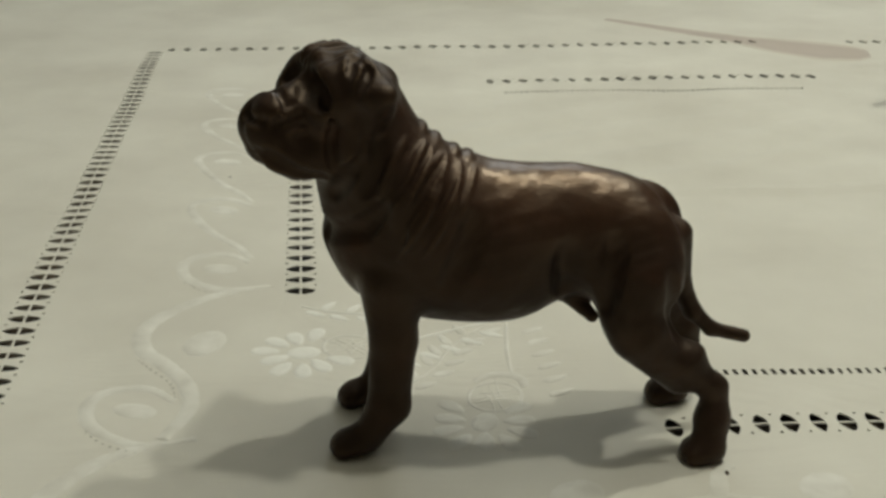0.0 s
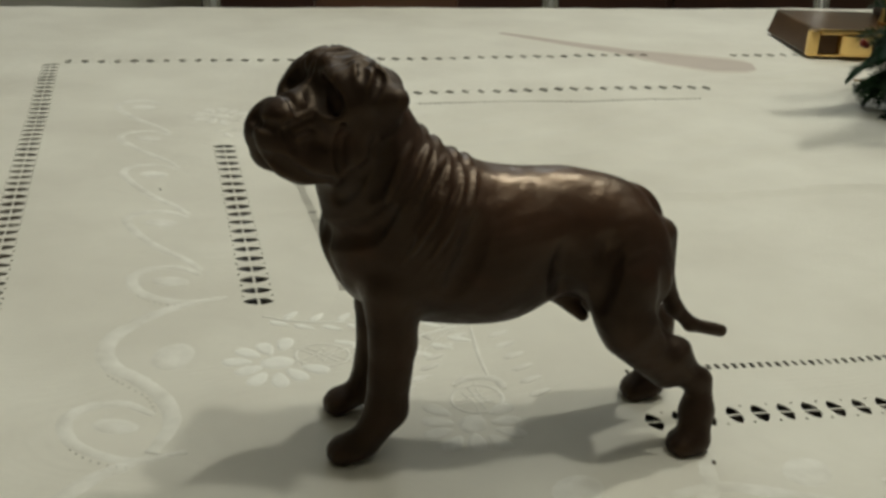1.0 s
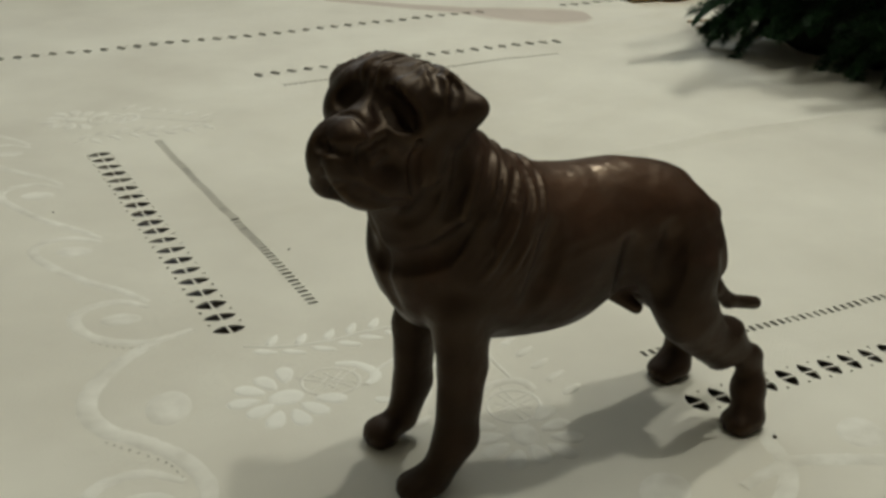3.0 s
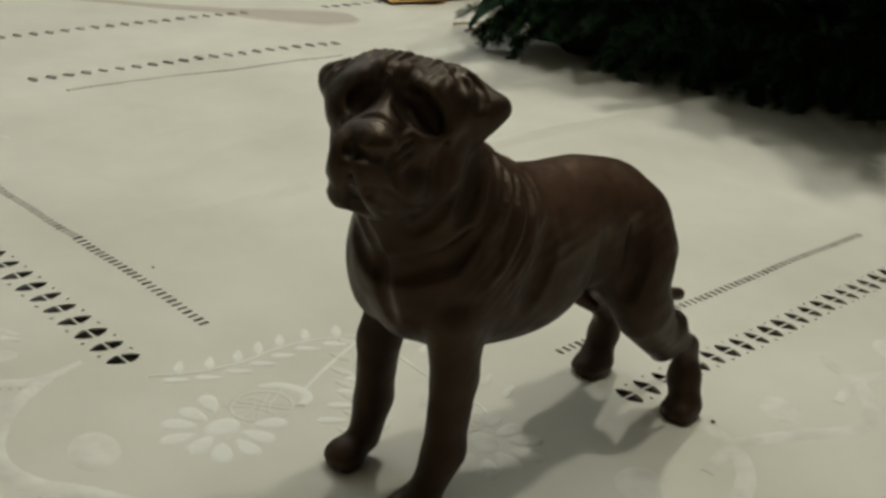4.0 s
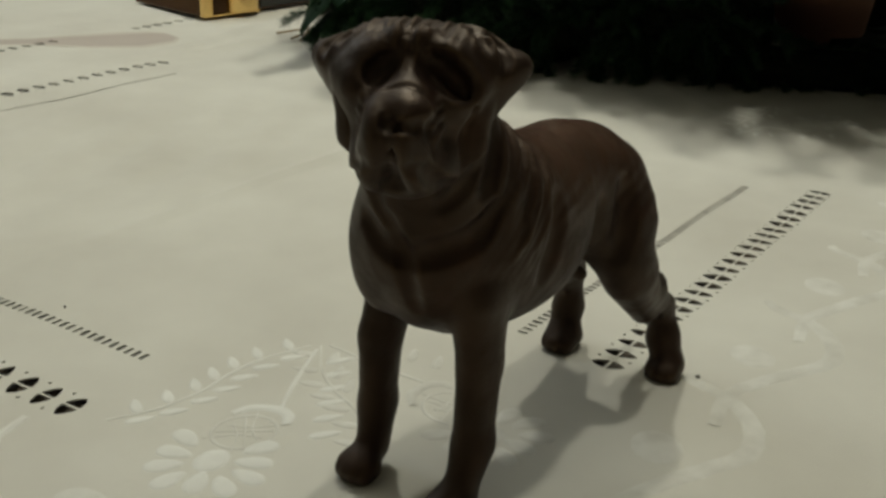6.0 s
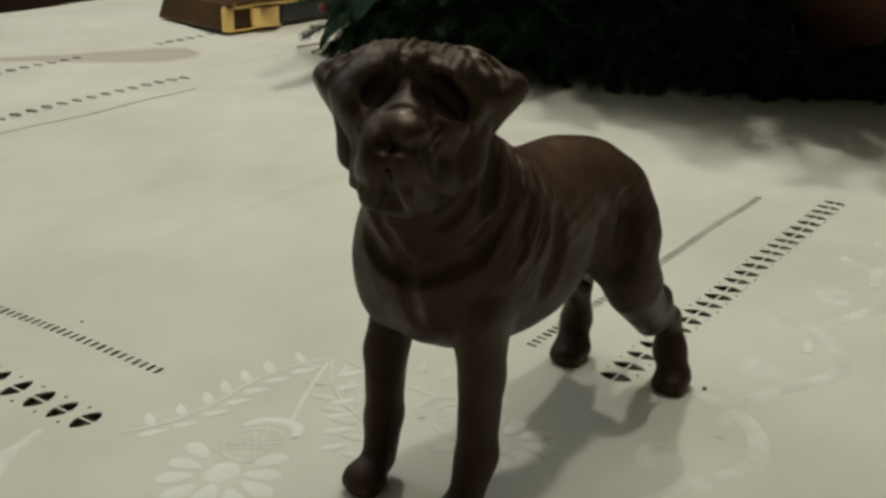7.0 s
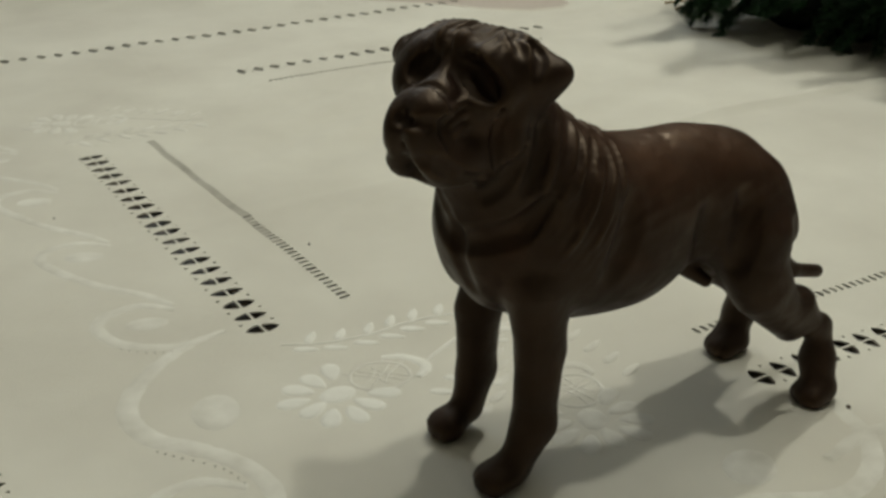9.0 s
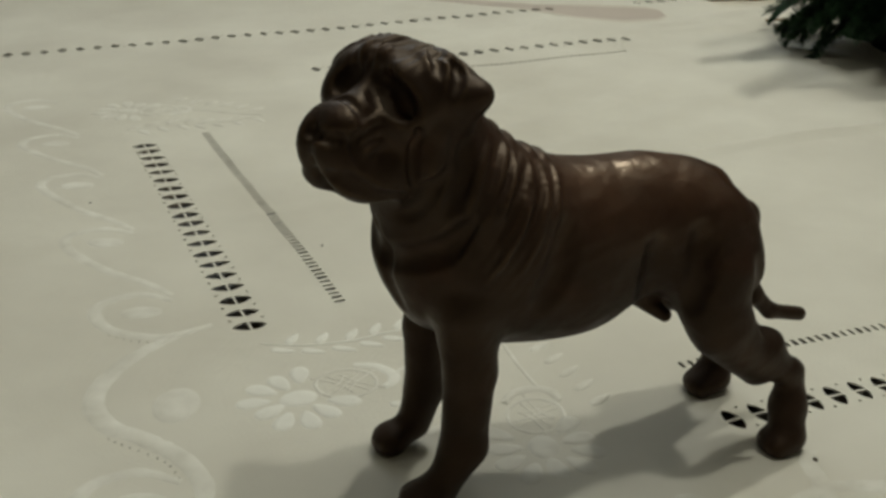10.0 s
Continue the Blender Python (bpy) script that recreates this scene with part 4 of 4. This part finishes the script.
def mantel_clock():
    k = tagged(new("mantel_clock"), "brown lacquered mantel clock with polished brass mounts", "clock")
    w, d, h = 0.15, 0.096, 0.0245
    bm = bmesh.new()
    low = [bm.verts.new(v) for v in ((-0.003, -0.001, 0.002), (w + 0.003, -0.001, 0.002), (w + 0.003, d + 0.003, 0.002), (-0.003, d + 0.003, 0.002))]
    top = [bm.verts.new(v) for v in ((0.002, 0.001, h), (w - 0.002, 0.001, h), (w - 0.002, d - 0.002, h), (0.002, d - 0.002, h))]
    for i in range(4):
        bm.faces.new((low[i], low[(i + 1) % 4], top[(i + 1) % 4], top[i]))
    bm.faces.new(top)
    bm.faces.new(low[::-1])
    bmesh.ops.bevel(bm, geom=bm.edges[:], offset=0.0012, segments=2, affect="EDGES", profile=0.5)
    part("plinth", bm, LACQUER, k)
    # brass along the front: corner post, rims, bowed panel
    part("corner_post", boxed(-0.003, 0.006, -0.0045, 0.004, 0.001, h - 0.0005, 0.0015), BRASS, k, "polished brass corner post")
    part("rim", boxed(0.0062, w, -0.0055, 0.0005, h - 0.004, h + 0.0006, 0.0012), BRASS, k, "polished brass rim")
    part("foot_rim", boxed(0.0062, 0.058, -0.0045, 0.0002, 0.0012, 0.0040, 0.0008), BRASS, k, "polished brass rim")
    bm = bmesh.new()
    rows = []
    for i in range(15):
        a = math.pi * i / 14
        x, y = 0.040 - 0.0165 * math.cos(a), -0.0005 - 0.0120 * math.sin(a)
        rows.append([bm.verts.new((x, y, z)) for z in (0.0042, h - 0.0042)])
    for a, b in zip(rows, rows[1:]):
        bm.faces.new((a[0], b[0], b[1], a[1]))
    bm.faces.new([q[1] for q in rows])
    bm.faces.new([q[0] for q in rows][::-1])
    bm.faces.new((rows[0][0], rows[0][1], rows[-1][1], rows[-1][0]))
    bmesh.ops.recalc_face_normals(bm, faces=bm.faces[:])
    part("bowed_panel", bm, BRASS, k, "bowed polished brass panel")
    part("panel", boxed(0.060, w - 0.006, -0.0022, 0.0010, 0.0045, h - 0.0045, 0.0006), GLASS, k, "dark inlaid panel")
    col = part("pillar", lathe([(0.006, 0), (0.006, 0.004), (0.0042, 0.008), (0.0042, 0.112), (0.006, 0.116), (0.006, 0.12)], 20), BRASS, k, "polished brass pillar", True)
    col.location = (0.076, 0.026, h + 0.0002)
    part("case", boxed(0.090, w - 0.006, 0.016, d - 0.012, h + 0.0002, h + 0.119, 0.003), LACQUER, k)
    part("cap", boxed(0.062, w, 0.010, d - 0.006, h + 0.1204, h + 0.132, 0.003), BRASS, k)
    k.matrix_basis = pose(0.4668, 1.0500, 0.001, 0, 0, -3.2) @ Matrix.Scale(1.13, 4)


mantel_clock()


def big_leaf(length, width, seed):
    """A leathery leaf along x with a midrib, waved edge and a droop."""
    bm, rows = bmesh.new(), []
    for i in range(13):
        u = i / 12
        w = width / 2 * math.sin(math.pi * u ** 0.8) ** 0.8 * (1 + 0.16 * math.sin(u * 26 + seed)) + 0.0006
        row = []
        for k in (-1, -0.5, 0, 0.5, 1):
            row.append(bm.verts.new((length * u, w * k, 0.010 * abs(k) * (1 - u) - 0.35 * length * u * u + 0.002 * math.sin(9 * u + 3 * k + seed))))
        rows.append(row)
    for a, b in zip(rows, rows[1:]):
        for k in range(4):
            bm.faces.new((a[k], b[k], b[k + 1], a[k + 1]))
    bmesh.ops.solidify(bm, geom=bm.faces[:], thickness=0.0007)
    return bm


def leaf_spray():
    g = tagged(new("leaf_spray"), "dark green glossy leaves with added red beads at the garland's end", "foliage")
    g.location, g.scale = (0.4049, 0.8692, 0.0), (1.08, 1.08, 1.07)
    for x, y, z, tip, yaw, size, seed in ((0.432, 0.802, 0.066, 14, 167, 0.080, 1), (0.428, 0.796, 0.078, 10, 192, 0.070, 2), (0.440, 0.785, 0.082, 22, 214, 0.062, 5), (0.436, 0.822, 0.074, 20, 178, 0.066, 7),
                                          (0.452, 0.776, 0.090, 4, 176, 0.066, 9), (0.446, 0.764, 0.070, 34, 226, 0.056, 11), (0.468, 0.748, 0.086, 20, 238, 0.055, 13)):
        ob = part("leaf", big_leaf(size, 0.042, seed), LEAF, g, smooth=True)
        ob.matrix_basis = pose(x - 0.358, y - 0.820, z, 12 * math.sin(seed), tip, yaw)
    # added red beads, their colour standing for a reddish glint of light
    for x, y, z in ((0.378, 0.826, 0.048), (0.3825, 0.829, 0.046)):
        bm = bmesh.new()
        bmesh.ops.create_uvsphere(bm, u_segments=14, v_segments=9, radius=0.0029)
        ob = part("bead", bm, RED_BEAD, g, "small red bead in place of a red glint", True)
        ob.location = (x - 0.358, y - 0.820, z)
    twig = bmesh.new()
    bmesh.ops.create_cone(twig, cap_ends=True, segments=8, radius1=0.0025, radius2=0.002, depth=0.14, matrix=pose(0.192, 0.055, 0.055, 0, 78, 0))
    part("stem", twig, BARK, g, smooth=True)


leaf_spray()


def dry_stalk(x, y, yaw, length):
    bm = bmesh.new()
    bmesh.ops.create_cone(bm, cap_ends=True, segments=6, radius1=0.0012, radius2=0.0004, depth=length, matrix=pose(0, 0, 0.004, 0, 86, 0))
    ob = part("dry_stalk", bm, STRAW, smooth=True)
    ob.location, ob.rotation_euler = (x, y, lie(x, y)), (0, 0, radians(yaw))
    tagged(ob, "thin tan dry stalk lying on the tablecloth", "stalk", "dry stalks under the garland")


for x, y, yaw, length in ((0.482, 0.924, 10, 0.055), (0.490, 0.909, 38, 0.066), (0.486, 0.938, -18, 0.05), (0.499, 0.897, 62, 0.055), (0.474, 0.917, 25, 0.044)):
    dry_stalk(x, y, yaw, length)


def tinsel(x, y, z, seed):
    """A curled strip of silver foil caught in the twigs."""
    r, bm, rows = random.Random(seed), bmesh.new(), []
    p, d = Vector((x, y, z)), Vector((r.uniform(-1, 1), r.uniform(-1, 1), r.uniform(-0.5, 0.5))).normalized()
    for k in range(9):
        n = d.cross(Vector((0.2, 0.1, 1))).normalized() * 0.0011
        rows.append((bm.verts.new(p + n), bm.verts.new(p - n)))
        p = p + d * 0.004
        d = (d + Vector((r.uniform(-1, 1), r.uniform(-1, 1), r.uniform(-1, 1))) * 0.35).normalized()
    for a, b in zip(rows, rows[1:]):
        bm.faces.new((a[0], b[0], b[1], a[1]))
    bmesh.ops.solidify(bm, geom=bm.faces[:], thickness=0.0002)
    part("tinsel", bm, TINSEL, garland, "silver tinsel strand")


r = random.Random(12)
for k in range(26):
    d = r.uniform(184, 222)
    a, rad = math.radians(d), 0.460 - 0.0014 * (d - 181) - r.uniform(0, 0.03)
    tinsel(rad * math.cos(a), rad * math.sin(a), r.uniform(0.045, 0.095), k)


# ---------------------------------------------------------------- chairs beyond the table
def dining_chair():
    c = tagged(new("dining_chair"), "dark dining chair with a brown back panel and metal uprights", "chair", "chairs beyond the table")
    for x in (-0.218, 0.218):
        up = part("upright", lathe([(0.011, -0.76), (0.011, 0.28)], 20), STEEL, c, "bright metal upright", True)
        up.location = (x, 0, 0)
        leg = part("leg", lathe([(0.011, -0.76), (0.011, -0.325)], 20), STEEL, c, "bright metal leg", True)
        leg.location = (x, 0.40, 0)
    part("backrest", boxed(-0.092, 0.092, -0.010, 0.010, -0.318, 0.27, 0.006), PANEL, c, "brown wooden back panel")
    part("top_rail", boxed(-0.235, 0.235, -0.015, 0.015, 0.282, 0.33, 0.008), CABINET, c)
    part("seat", boxed(-0.24, 0.24, 0.014, 0.43, -0.322, -0.282, 0.012), SEAT, c)
    return c


chair = dining_chair()
chair.matrix_basis = pose(0.089, 1.455, 0, 0, 0, 4.9)
copy_thing(chair, pose(0.925, 1.545, 0, 0, 0, 6))


def sideboard():
    s = tagged(new("sideboard"), "dark brown wooden sideboard against the far wall", "sideboard")
    part("carcass", boxed(-0.2, 1.9, 2.55, 2.98, -0.70, 0.10, 0.006), CABINET, s)
    part("worktop", boxed(-0.23, 1.93, 2.53, 2.99, 0.1005, 0.13, 0.006), CABINET, s)
    for k in range(4):
        x = -0.18 + 0.52 * k
        door = part("door", boxed(x, x + 0.50, 2.528, 2.549, -0.66, 0.08, 0.004), CABINET, s)
        knob = part("knob", lathe([(0.008, 0), (0.012, 0.006), (0.012, 0.014), (0.006, 0.018)], 16), BRASS, door, "brass knob", True)
        knob.matrix_basis = pose(x + (0.45 if k % 2 == 0 else 0.05), 2.5275, -0.25, 90, 0, 0)
    for x in (-0.12, 1.82):
        part("foot", boxed(x - 0.03, x + 0.03, 2.6, 2.9, -0.76, -0.7005), CABINET, s)


sideboard()


def crumb(x, y, size):
    bm = bmesh.new()
    bmesh.ops.create_icosphere(bm, subdivisions=1, radius=size)
    for v in bm.verts:
        v.co *= random.uniform(0.6, 1.1)
    ob = part("crumb", bm, WOOD)
    ob.location = (x, y, lie(x, y) + size * 0.5)
    tagged(ob, "tiny dark crumb on the tablecloth", "crumb", "crumbs on the cloth")


crumb(0.102, 0.339, 0.0011)
crumb(-0.022, 0.57, 0.0007)
crumb(-0.128, 0.66, 0.0006)
